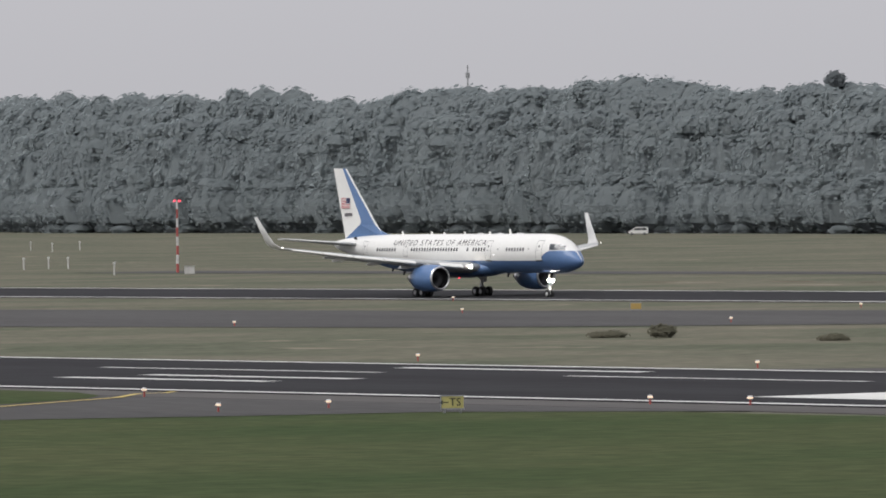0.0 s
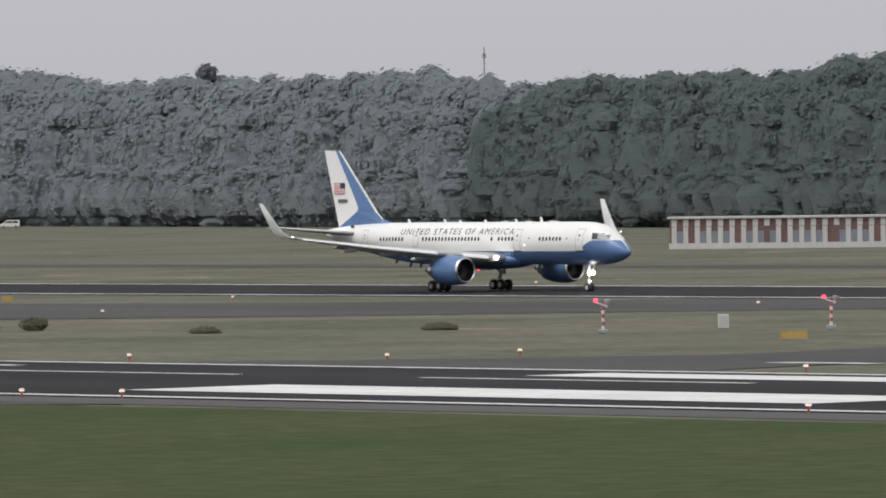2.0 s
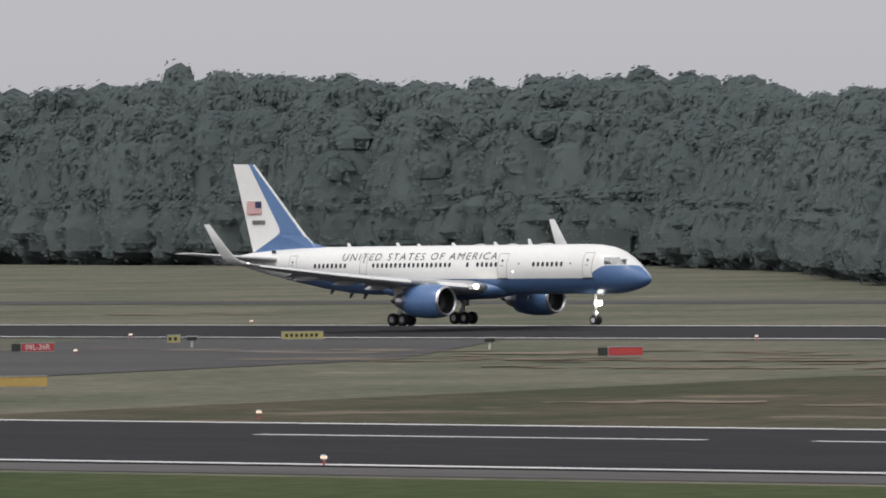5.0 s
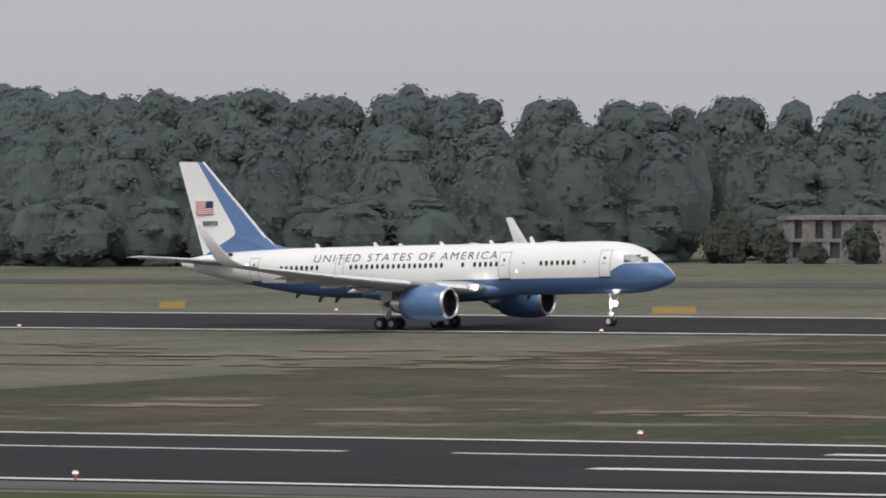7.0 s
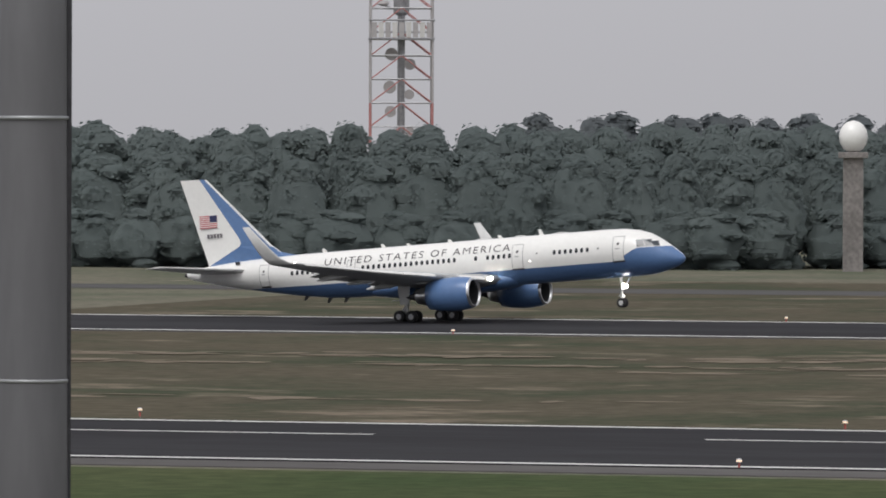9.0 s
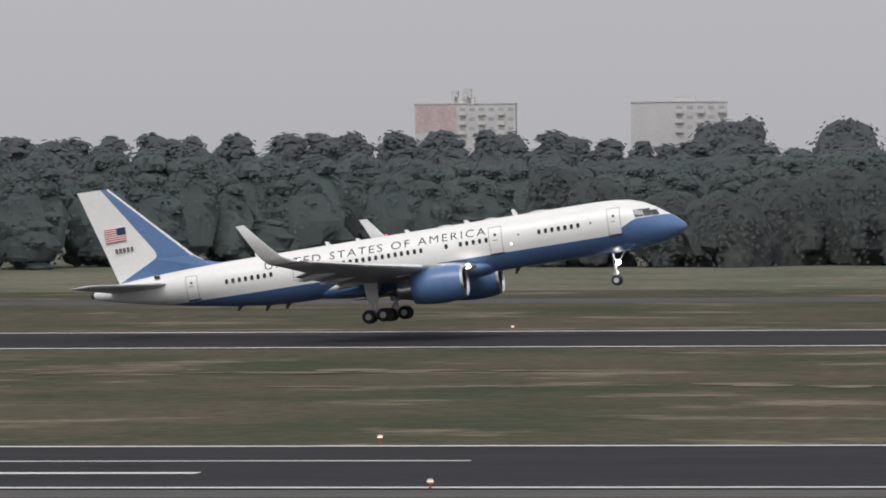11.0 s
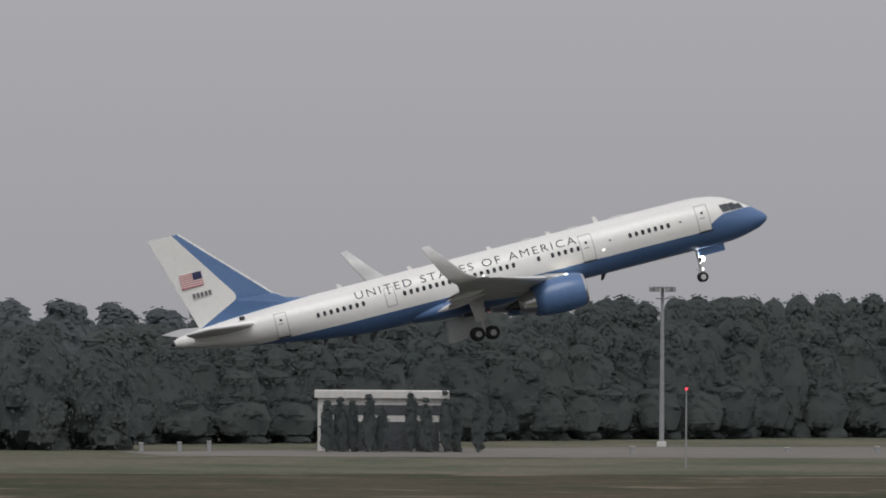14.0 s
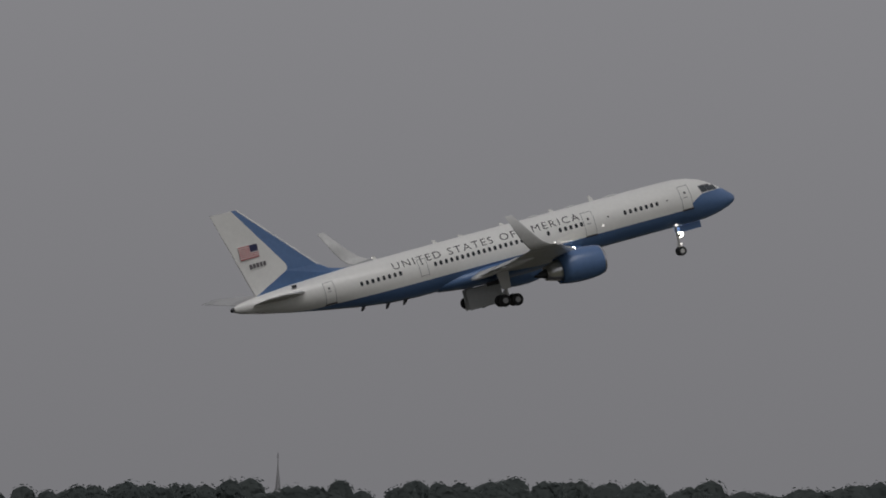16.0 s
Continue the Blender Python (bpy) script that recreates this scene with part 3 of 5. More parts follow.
    cu.body, cu.size, cu.space_character, cu.space_word = "UNITED STATES OF AMERICA", 0.86, 1.25, 1.1
    cu.resolution_u = 3
    cu.offset = -0.004
    tmp = new("lettering_curve", cu)
    bpy.context.view_layer.update()
    me = bpy.data.meshes.new_from_object(tmp)
    bpy.data.objects.remove(tmp)
    bm = bmesh.new()
    bm.from_mesh(me)
    bmesh.ops.triangulate(bm, faces=bm.faces[:])
    bmesh.ops.subdivide_edges(bm, edges=bm.edges[:], cuts=2, use_grid_fill=True)
    bm.to_mesh(me)
    bm.free()
    xs = [v.co.x for v in me.vertices]
    k = 17.5 / (max(xs) - min(xs))
    for v in me.vertices:
        u, h = (v.co.x - min(xs)) * k, v.co.y
        v.co = skin(32.7 - u, 5.34 + h * .95, -1, .02)
    head = list(range(len(me.vertices)))

    def root(i):
        while head[i] != i:
            head[i] = head[head[i]]
            i = head[i]
        return i
    for e in me.edges:
        head[root(e.vertices[0])] = root(e.vertices[1])
    groups = {}
    for f in me.polygons:
        groups.setdefault(root(f.vertices[0]), []).append(list(f.vertices))
    for fs in groups.values():
        ids = sorted({i for f in fs for i in f})
        back = {i: k5 for k5, i in enumerate(ids)}
        lm = bpy.data.meshes.new("letter")
        lm.from_pydata([tuple(me.vertices[i].co) for i in ids], [], [[back[i] for i in f] for f in fs])
        lm.materials.append(letter_black)
        le = new("letter", lm)
        le.parent = plane
        le["label"] = "dark capital letter on the white fuselage"
    bpy.data.meshes.remove(me)
    # crown aerials and belly aerials
    for s, h in ((12.8, .5), (16.6, .28), (21.3, .26), (25.2, .2), (27.6, .32), (33.2, .34)):
        zc, ry, rz = fus(s)
        z = zc + rz - .03
        part("blade_aerial", tidy(prism(bmesh.new(), ((GX - s, -.03, z), (GX - s - .42, -.03, z), (GX - s - .5, -.03, z + h), (GX - s - .26, -.03, z + h)), (0, .06, 0))), white_paint, plane)
    for s in (10.4, 14.4, 18.0):
        part("aerial_dome", tidy(loft(bmesh.new(), [ring((GX - s - (1.2 if s > 12 else 1.7) * k2, 0, 6.44), .34 * math.sqrt(max(0.02, 1 - (2 * k2 - 1) ** 2)), "x", 10, .17 * math.sqrt(max(0.02, 1 - (2 * k2 - 1) ** 2))) for k2 in (0, .1, .3, .5, .7, .9, 1)])), light_grey, plane, "", True)
    for s, h in ((13.2, .45), (31.4, .4), (33.0, .42), (35.2, .36)):
        zc, ry, rz = fus(s)
        z = zc - rz + .03
        part("belly_aerial", tidy(prism(bmesh.new(), ((GX - s, -.04, z), (GX - s - .4, -.04, z), (GX - s - .55, -.04, z - h), (GX - s - .35, -.04, z - h)), (0, .08, 0))), dark_metal, plane)
    # wings, engines, tailplanes on both sides
    for side in (-1, 1):
        secs = ((1.3, 16.0, 25.6, 3.05, .13), (3.5, 17.15, 25.6, 3.22, .125), (7.0, 19.0, 25.75, 3.62, .115), (12.0, 21.6, 26.5, 4.2, .105), (17.0, 24.2, 27.3, 4.92, .10), (19.2, 25.4, 27.75, 5.22, .095))
        wing = part("wing", tidy(loft(bmesh.new(), [aerofoil(a, b, side * y, z, th) for y, a, b, z, th in secs])), grey_paint, plane, "grey swept wing", True)
        wl_secs = ((19.2, 25.4, 27.75, 5.22, .09, 0), (19.55, 26.05, 28.0, 5.34, .085, .45), (19.85, 26.85, 28.4, 5.8, .08, 1.0), (20.05, 27.7, 28.95, 6.7, .075, 1.3), (20.4, 29.2, 29.85, 8.5, .07, 1.35))
        part("winglet", tidy(loft(bmesh.new(), [aerofoil(a, b, side * y, z, th, tilt=-side * tl) for y, a, b, z, th, tl in wl_secs])), light_grey, wing, "upturned pale grey winglet", True)
        # bright slats along the leading edge, a little lowered
        for y0, y1 in ((3.3, 5.4), (7.6, 10.4), (10.5, 13.2), (13.3, 16.0), (16.1, 18.8)):
            rr = []
            for y in (y0, y1):
                lo = [q for q in secs if q[0] <= y][-1]
                hi = [q for q in secs if q[0] > y][0]
                k3 = (y - lo[0]) / (hi[0] - lo[0])
                l0, c0, z0 = (lo[i] + (hi[i] - lo[i]) * k3 for i in (1, 2, 3))
                ch = (c0 - l0) * .17
                rr.append([(GX - l0 + .24 - ch * u, side * y, z0 - .10 + v * (c0 - l0)) for u, v in ((0, 0), (.15, .028), (.5, .045), (1, .055), (.6, .02), (.25, -.02))])
            part("slat", tidy(loft(bmesh.new(), rr)), white_paint, wing, "white leading-edge slat")
        for y0, y1, drop in ((2.2, 6.0, .30), (7.2, 13.6, .26)):
            rr = []
            for y in (y0, y1):
                te = 25.6 + max(0, y - 6) * .157
                zz = 3.1 + y * .105 - .06
                rr.append([(GX - te + .65 - u * 1.5, side * y, zz + v) for u, v in ((0, .02), (.3, .1), (1, -drop), (.35, -.08))])
            part("flap", tidy(loft(bmesh.new(), rr)), grey_paint, wing)
        part("aileron", tidy(prism(bmesh.new(), ((GX - 26.35, side * 14.2, 4.52), (GX - 26.8, side * 14.2, 4.50), (GX - 27.45, side * 18.6, 5.16), (GX - 27.05, side * 18.6, 5.2)), (0, 0, .06))), grey_paint, wing)
        for y, x0 in ((4.6, 24.0), (8.7, 23.6), (12.4, 24.4)):
            z = 2.85 + y * .112
            part("flap_fairing", tidy(loft(bmesh.new(), [ring((GX - x0 - u, side * y, z - dz), r, "x", 10, r * 1.25) for u, r, dz in ((0, .04, 0), (.6, .19, .06), (1.6, .24, .14), (2.7, .16, .26), (3.3, .03, .34))])), light_grey, wing, "", True)
        part("wing_light", tidy(loft(bmesh.new(), [ring((GX - 16.75, side * 2.55, 3.18), .17, "x", 12), ring((GX - 16.62, side * 2.5, 3.18), .15, "x", 12)])), lamp_glow, wing, "bright landing light in the wing root")
        part("tip_light", tidy(loft(bmesh.new(), [ring((GX - 25.75, side * 19.6, 5.36), .05, "x", 8), ring((GX - 25.6, side * 19.55, 5.34), .05, "x", 8)])), strobe_glow, wing)
        # engine
        ey, ez = side * 6.5, 2.06
        eng = part("engine_cowl", tidy(loft(bmesh.new(), [ring((GX - s, ey, ez), r, "x", 28, r * 1.02) for s, r in ((16.42, 1.19), (16.8, 1.29), (17.6, 1.37), (18.6, 1.36), (19.5, 1.27), (20.3, 1.12), (20.28, 1.05), (19.6, 1.02))], cap=False)), blue_paint, plane, "light blue engine cowl", True)
        part("inlet_lip", tidy(loft(bmesh.new(), [ring((GX - s, ey, ez), r, "x", 28, r * 1.02) for s, r in ((16.43, 1.192), (16.30, 1.15), (16.22, 1.09), (16.24, 1.03), (16.4, .99))], cap=False)), bare_metal, eng, "polished metal inlet lip", True)
        part("inlet_duct", tidy(loft(bmesh.new(), [ring((GX - s, ey, ez), r, "x", 28) for s, r in ((16.4, .99), (17.0, .98), (17.5, 1.0), (17.55, .3), (17.2, .16), (16.95, .01))], cap=False)), dark_metal, eng, "dark fan inside the inlet", True)
        part("core_nozzle", tidy(loft(bmesh.new(), [ring((GX - s, ey, ez), r, "x", 24) for s, r in ((19.6, 1.0), (20.2, .92), (21.0, .72), (21.5, .58), (21.5, .5), (21.0, .4))], cap=False)), bare_metal, eng, "bare metal exhaust nozzle", True)
        part("exhaust_plug", tidy(loft(bmesh.new(), [ring((GX - s, ey, ez), r, "x", 16) for s, r in ((20.9, .42), (21.6, .38), (22.3, .16), (22.6, .02))])), dark_metal, eng, "", True)
        part("pylon", tidy(loft(bmesh.new(), [[(GX - a, ey - w, z), (GX - a, ey + w, z), (GX - b, ey + w * .6, z), (GX - b, ey - w * .6, z)] for a, b, z, w in ((17.6, 21.4, 3.1, .2), (18.3, 22.6, 3.45, .22), (19.0, 23.4, 3.62, .2))])), grey_paint, eng)
        # tailplane
        part("tailplane", tidy(loft(bmesh.new(), [aerofoil(a, b, side * y, z, .09) for y, a, b, z in ((.5, 40.2, 45.2, 5.42), (3.5, 42.2, 45.9, 5.72), (7.4, 44.75, 46.7, 6.1))])), light_grey, plane, "pale grey horizontal tailplane", True)
        # solid plate, its dark colour stands for the shade in the gear well
        part("gear_well_shade_plate", tidy(loft(bmesh.new(), [ring((GX - 24.0, side * 2.3, z), 1.1, "z", 12, .7) for z in (2.02, 2.3)])), dark_metal, plane)
    # fin: blue front and base, white panel, metal leading edge
    def fin_t(s, z):
        return .26 * (1 - .6 * (z - 6) / 7.5)

    def fin_slab(bm, poly, extra=0.0):
        a = [bm.verts.new((GX - s, fin_t(s, z) * k4 + extra, z)) for s, z, k4 in poly]
        b = [bm.verts.new((GX - s, -fin_t(s, z) * k4 - extra, z)) for s, z, k4 in poly]
        bm.faces.new(a)
        bm.faces.new(list(reversed(b)))
        for i in range(len(a)):
            j = (i + 1) % len(a)
            bm.faces.new((a[j], a[i], b[i], b[j]))
        return bm
    fin = part("fin", tidy(fin_slab(bmesh.new(), ((34.6, 6.40, .1), (36.5, 6.52, .2), (37.7, 6.85, .25), (38.6, 7.45, .3), (44.5, 13.42, .35), (45.0, 13.45, 1), (41.55, 8.35, 1), (41.38, 8.05, 1), (41.35, 7.8, 1), (41.5, 7.55, 1), (44.6, 6.05, .4), (40, 5.9, 1), (37, 6.2, .8)))), blue_paint, plane, "light blue fin front")
    part("fin_panel", tidy(fin_slab(bmesh.new(), ((46.9, 13.5, .25), (45.0, 13.45, 1), (41.55, 8.35, 1), (41.38, 8.05, 1), (41.35, 7.8, 1), (41.5, 7.55, 1), (44.6, 6.05, .4)))), white_paint, fin, "white fin panel")
    part("leading_edge", tidy(fin_slab(bmesh.new(), ((37.6, 6.78, .1), (38.5, 7.45, .12), (44.42, 13.45, .15), (44.56, 13.4, .42), (38.68, 7.42, .36), (37.8, 6.8, .3)), .012)), white_paint, fin, "bright leading edge")
    # flag and number bars on the fin panel
    fl = part("flag_field", tidy(fin_slab(bmesh.new(), ((45.2, 10.35, 1), (43.5, 10.35, 1), (43.5, 9.28, 1), (45.2, 9.28, 1)), .03)), flag_white, plane, "striped red and white flag with dark blue canton")
    for i in range(7):
        z = 9.28 + i * 1.07 / 6.5
        part("stripe", tidy(fin_slab(bmesh.new(), ((45.2, z + .082, 1), (43.5, z + .082, 1), (43.5, z, 1), (45.2, z, 1)), .036)), flag_red, fl)
    part("canton", tidy(fin_slab(bmesh.new(), ((44.2, 10.35, 1), (43.5, 10.35, 1), (43.5, 9.78, 1), (44.2, 9.78, 1)), .042)), flag_blue, fl)
    for i in range(5):
        s = 43.1 + i * .31
        part("number_bar", tidy(fin_slab(bmesh.new(), ((s + .2, 8.77, 1), (s, 8.77, 1), (s, 8.42, 1), (s + .2, 8.42, 1)), .03)), number_grey, fin)
    part("fin_root_intake", tidy(bx(GX - 41.6, GX - 41.2, -.95, -.8, 6.0, 6.25, bev=.03)), dark_metal, fin)
    # nose gear
    ng = part("nose_gear", tidy(tube(bmesh.new(), (GX - 6.0, 0, 2.7), (GX - 6.0, 0, .42), .1)), light_grey, plane, "nose gear leg with twin wheels")
    part("drag_brace", tidy(tube(tube(bmesh.new(), (GX - 6.0, 0, 1.3), (GX - 5.0, 0, 2.6), .05), (GX - 6.0, 0, .5), (GX - 6.25, 0, 1.1), .04)), light_grey, ng)
    part("axle", tidy(tube(bmesh.new(), (GX - 6.0, -.36, .4), (GX - 6.0, .36, .4), .06)), steel, ng)
    part("light_bracket", tidy(bx(GX - 5.97, GX - 5.78, -.34, .34, 1.62, 1.9, bev=.02)), dark_metal, ng)
    for y in (-.2, .2):
        part("landing_light", tidy(loft(bmesh.new(), [ring((GX - d, y, 1.76), r, "x", 14) for d, r in ((5.78, .19), (5.66, .19), (5.58, .14), (5.54, .04))])), lamp_glow, ng, "bright round landing light")
    part("taxi_light", tidy(loft(bmesh.new(), [ring((GX - 5.85, -.05, .98), .10, "x", 12), ring((GX - 5.8, -.05, .98), .09, "x", 12)])), strobe_glow, ng)
    for side in (-1, 1):
        nd = part("nose_gear_door", tidy(bx(-1.0, 1.0, -.02, .02, -.58, 0, bev=.01)), blue_paint, plane, "light blue nose gear door")
        nose_doors.append((nd, side))
        w = part("wheel", tidy(loft(bmesh.new(), [ring((GX - 6.0, side * y, .4), r, "y", 24) for y, r in ((.15, .22), (.14, .33), (.17, .385), (.25, .4), (.33, .385), (.36, .33), (.35, .22))])), rubber, ng, "", True)
        part("hub", tidy(loft(bmesh.new(), [ring((GX - 6.0, side * .365, .4), .2, "y", 16), ring((GX - 6.0, side * .34, .4), .21, "y", 16)])), light_grey, ng)
    # main gear: leg under the wing, a bogie of four wheels that tilts
    for side in (-1, 1):
        y = side * 3.66
        mg = part("main_gear", tidy(tube(tube(bmesh.new(), (GX - 24.05, y, 3.3), (GX - 24.05, y, 1.5), .2), (GX - 24.05, y, 1.5), (GX - 24.05, y, .55), .13)), light_grey, plane, "tall main gear leg with four-wheel bogie")
        part("side_brace", tidy(tube(bmesh.new(), (GX - 24.05, y, 1.7), (GX - 23.9, side * 2.0, 2.8), .09)), steel, mg)
        part("torque_link", tidy(prism(bmesh.new(), ((GX - 24.2, y - .08, 1.5), (GX - 24.55, y - .08, 1.1), (GX - 24.2, y - .08, .7)), (0, .16, 0))), steel, mg)
        part("leg_door", tidy(prism(bmesh.new(), ((GX - 23.55, y - side * -.22, 3.4), (GX - 24.75, y - side * -.22, 3.4), (GX - 24.55, y - side * -.3, 1.55), (GX - 23.75, y - side * -.3, 1.5)), (0, side * .05, 0))), light_grey, mg, "pale grey door on the gear leg")
        bog = part("bogie", tidy(loft(bmesh.new(), [ring((x, 0, 0), r, "x", 10) for x, r in ((.68, .1), (.5, .13), (-.5, .13), (-.68, .1))])), steel, plane, "four-wheel bogie")
        bog.matrix_basis = pose(0, y, .53)
        bogies.append((bog, y))
        for x in (-.57, .57):
            for yy in (-.43, .43):
                w = part("wheel", tidy(loft(bmesh.new(), [ring((x, yy + d, 0), r, "y", 24) for d, r in ((-.19, .27), (-.2, .42), (-.16, .5), (0, .53), (.16, .5), (.2, .42), (.19, .27))])), rubber, bog, "", True)
                part("hub", tidy(loft(bmesh.new(), [ring((x, yy + sg * .205, 0), .24, "y", 14) for sg in (-1, 1)])), steel, bog)
        # the inner door hangs open once the wheels have left the ground
        gd = part("gear_door", tidy(bx(-1.7, 1.5, -.03, .03, -1.75, 0, bev=.02)), grey_paint, plane, "large main gear door")
        gd.matrix_basis = pose(GX - 24.6, side * .35, 2.02)
        doors.append((gd, side))
    part("beacon", tidy(loft(bmesh.new(), [ring((GX - 22.8, 0, 2.02), .12, "z", 10), ring((GX - 22.8, 0, 1.9), .08, "z", 10)])), red_glow, plane)
    part("side_light", skin_patch(bmesh.new(), 13.25, 13.37, 4.3, 4.42, .03), strobe_glow, plane)
    return plane


bogies, doors, nose_doors = [], [], []
airplane = airliner()



# ---- things on and round the airfield ----
# the orange-yellow is muted, with distance haze put into the colour
sign_yellow = mat("sign_yellow", (0.50, 0.345, 0.11), 0.5, var=0.08, scale=1.2, fine=6)
sign_pale = mat("sign_pale_yellow", (0.50, 0.45, 0.17), 0.5, var=0.06, scale=1.2, fine=6)
sign_red = mat("sign_red", (0.50, 0.06, 0.06), 0.5, var=0.08, scale=1.2, fine=6)
sign_black = mat("sign_black", (0.03, 0.035, 0.03), 0.5, var=0.15, scale=1.2, fine=6)
post_white = mat("post_white", (0.68, 0.67, 0.65), 0.55, var=0.1, scale=1.5, fine=9)
post_red = mat("post_red", (0.42, 0.09, 0.08), 0.55, var=0.12, scale=1.5, fine=9)
galv = mat("galvanised", (0.36, 0.37, 0.38), 0.5, 0.5, var=0.12, scale=1.5, fine=9)
pole_grey = mat("pole_grey", (0.135, 0.135, 0.142), 0.55, var=0.07, scale=0.6, fine=5, stretch=(1, 1, .2))
wall_cream = mat("wall_cream", (0.50, 0.47, 0.40), 0.75, var=0.06, scale=0.25, fine=3, stretch=(1, 1, .3))
wall_white = mat("wall_white", (0.60, 0.59, 0.57), 0.75, var=0.08, scale=0.25, fine=3, stretch=(1, 1, .3))
wall_pale = mat("wall_pale_plaster", (0.56, 0.55, 0.555), 0.8, var=0.06, scale=0.1, fine=1)
wall_ruin = mat("wall_weathered", (0.215, 0.20, 0.19), 0.9, var=0.25, scale=0.25, fine=2)
wall_brick = mat("wall_red_brown", (0.19, 0.115, 0.105), 0.85, var=0.15, scale=0.4, fine=4)
wall_dark = mat("wall_dark_cladding", (0.075, 0.075, 0.085), 0.6, var=0.12, scale=0.2, fine=2)
roof_pale = mat("roof_pale_sheet", (0.52, 0.52, 0.50), 0.5, var=0.08, scale=0.3, fine=3)
roof_slate = mat("roof_slate", (0.16, 0.17, 0.20), 0.8, var=0.12, scale=0.1, fine=1)
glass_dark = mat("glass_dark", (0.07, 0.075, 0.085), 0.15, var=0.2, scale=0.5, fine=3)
# window glass of the far flats, made pale: haze is put into the colour
far_glass = mat("hazed_far_glass", (0.38, 0.39, 0.41), 0.4, var=0.15, scale=0.3, fine=2)
tower_grey = mat("tower_pale_grey", (0.42, 0.40, 0.40), 0.6, var=0.1, scale=1, fine=6)
tower_red = mat("tower_red", (0.45, 0.20, 0.19), 0.6, var=0.1, scale=1, fine=6)
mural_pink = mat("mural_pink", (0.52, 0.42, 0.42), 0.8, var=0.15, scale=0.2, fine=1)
door_blue = mat("door_grey_blue", (0.23, 0.26, 0.30), 0.5, var=0.12, scale=0.6, fine=4)
sock_red = mat("sock_red", (0.55, 0.07, 0.08), 0.8, var=0.1, scale=2, fine=8)


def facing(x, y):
    """The turn, in degrees, that sets a thing's front towards the camera."""
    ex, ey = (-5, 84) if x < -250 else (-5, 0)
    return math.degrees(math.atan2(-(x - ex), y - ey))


def words(body, size, material, parent, at, name="letters", label=""):
    cu = bpy.data.curves.new(name, "FONT")
    cu.body, cu.size, cu.align_x, cu.align_y, cu.extrude, cu.resolution_u = body, size, "CENTER", "CENTER", .008, 2
    tmp = new(name, cu)
    bpy.context.view_layer.update()
    me = bpy.data.meshes.new_from_object(tmp)
    bpy.data.objects.remove(tmp)
    me.materials.append(material)
    ob = new(name, me)
    ob.parent = parent
    ob.matrix_basis = pose(*at, 90, 0, 0)
    if label:
        ob["label"] = label
    return ob


def sign(x, y, w, h, material, label, text="", ink=None, up=.25, arrow=0, side=None):
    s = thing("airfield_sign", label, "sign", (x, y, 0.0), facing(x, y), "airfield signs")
    part("panel", bx(-w / 2, w / 2, -.09, .09, up, up + h, bev=.03), material, s)
    part("panel_frame", tidy(box(box(bx(-w / 2 - .04, w / 2 + .04, -.11, .11, up + h, up + h + .05), -w / 2 - .04, w / 2 + .04, -.11, .11, up - .05, up), -w / 2 - .05, -w / 2, -.11, .11, up - .05, up + h + .05)), galv, s)
    for px in (-w * .36, w * .36):
        part("leg", tidy(tube(bmesh.new(), (px, 0, -.05), (px, 0, up), .05, .05, 8)), galv, s)
    if side:
        part("side_panel", bx(-w / 2 - .72, -w / 2 - .06, -.085, .085, up, up + h, bev=.03), side, s, "dark location panel")
    if text:
        words(text, h * .95, ink, s, ((-.12 * arrow * w), -.105, up + h * .5))
    if arrow:
        c = arrow * w * .33
        bm = bx(c - .17, c + .17, -.108, -.092, up + h * .46, up + h * .54)
        prism(bm, ((c + arrow * .30, -.108, up + h * .5), (c + arrow * .12, -.108, up + h * .7), (c + arrow * .12, -.108, up + h * .3)), (0, .016, 0))
        part("arrow", tidy(bm), ink, s)
    return s


sign(-299.5, 309.4, 1.08, .58, sign_pale, "yellow taxiway sign with black letters on short legs", "TS", sign_black, arrow=-1)
sign(-289.1, 386.0, 1.12, .60, sign_pale, "yellow taxiway sign with black letters and arrow", "TM", sign_black, arrow=1)
sign(-364.0, 503.2, 2.35, .56, sign_red, "red runway holding sign with white letters", "08L-26R", flag_white, up=.12, side=sign_black)
sign(-307.7, 498.0, 2.3, .56, sign_red, "red runway holding sign seen at a slant", up=.12, side=sign_black)
sign(-295.8, 421.5, 3.15, .60, sign_yellow, "long plain orange-yellow airfield sign board", up=.12)
sign(-355.0, 430.5, 1.75, .58, sign_yellow, "plain orange-yellow airfield sign board", up=.12)
sign(-351.4, 607.4, 2.2, .6, sign_yellow, "plain orange-yellow board beyond the far runway", up=.12)
sign(-300.7, 601.8, 3.6, .62, sign_yellow, "long plain orange-yellow board beyond the far runway", up=.12)
sign(-371.6, 543.6, 3.2, .55, sign_pale, "pale yellow sign with unreadable dark bars", up=.12)
sign(-373.6, 530.4, .95, .55, sign_pale, "small pale yellow sign with dark bars", up=.12)
sign(-537.7, 512.4, .95, .55, sign_yellow, "small orange-yellow board in the grass", up=.12)
sign(-342.1, 662.4, 1.2, .5, sign_yellow, "small orange-yellow board beside the far taxiway", up=.12)
sign(-339.5, 667.0, 1.2, .5, sign_yellow, "small orange-yellow board beside the far taxiway", up=.12)
sign(-312.1, 598.5, 1.1, .5, sign_yellow, "small orange-yellow board beyond the far runway", up=.12)
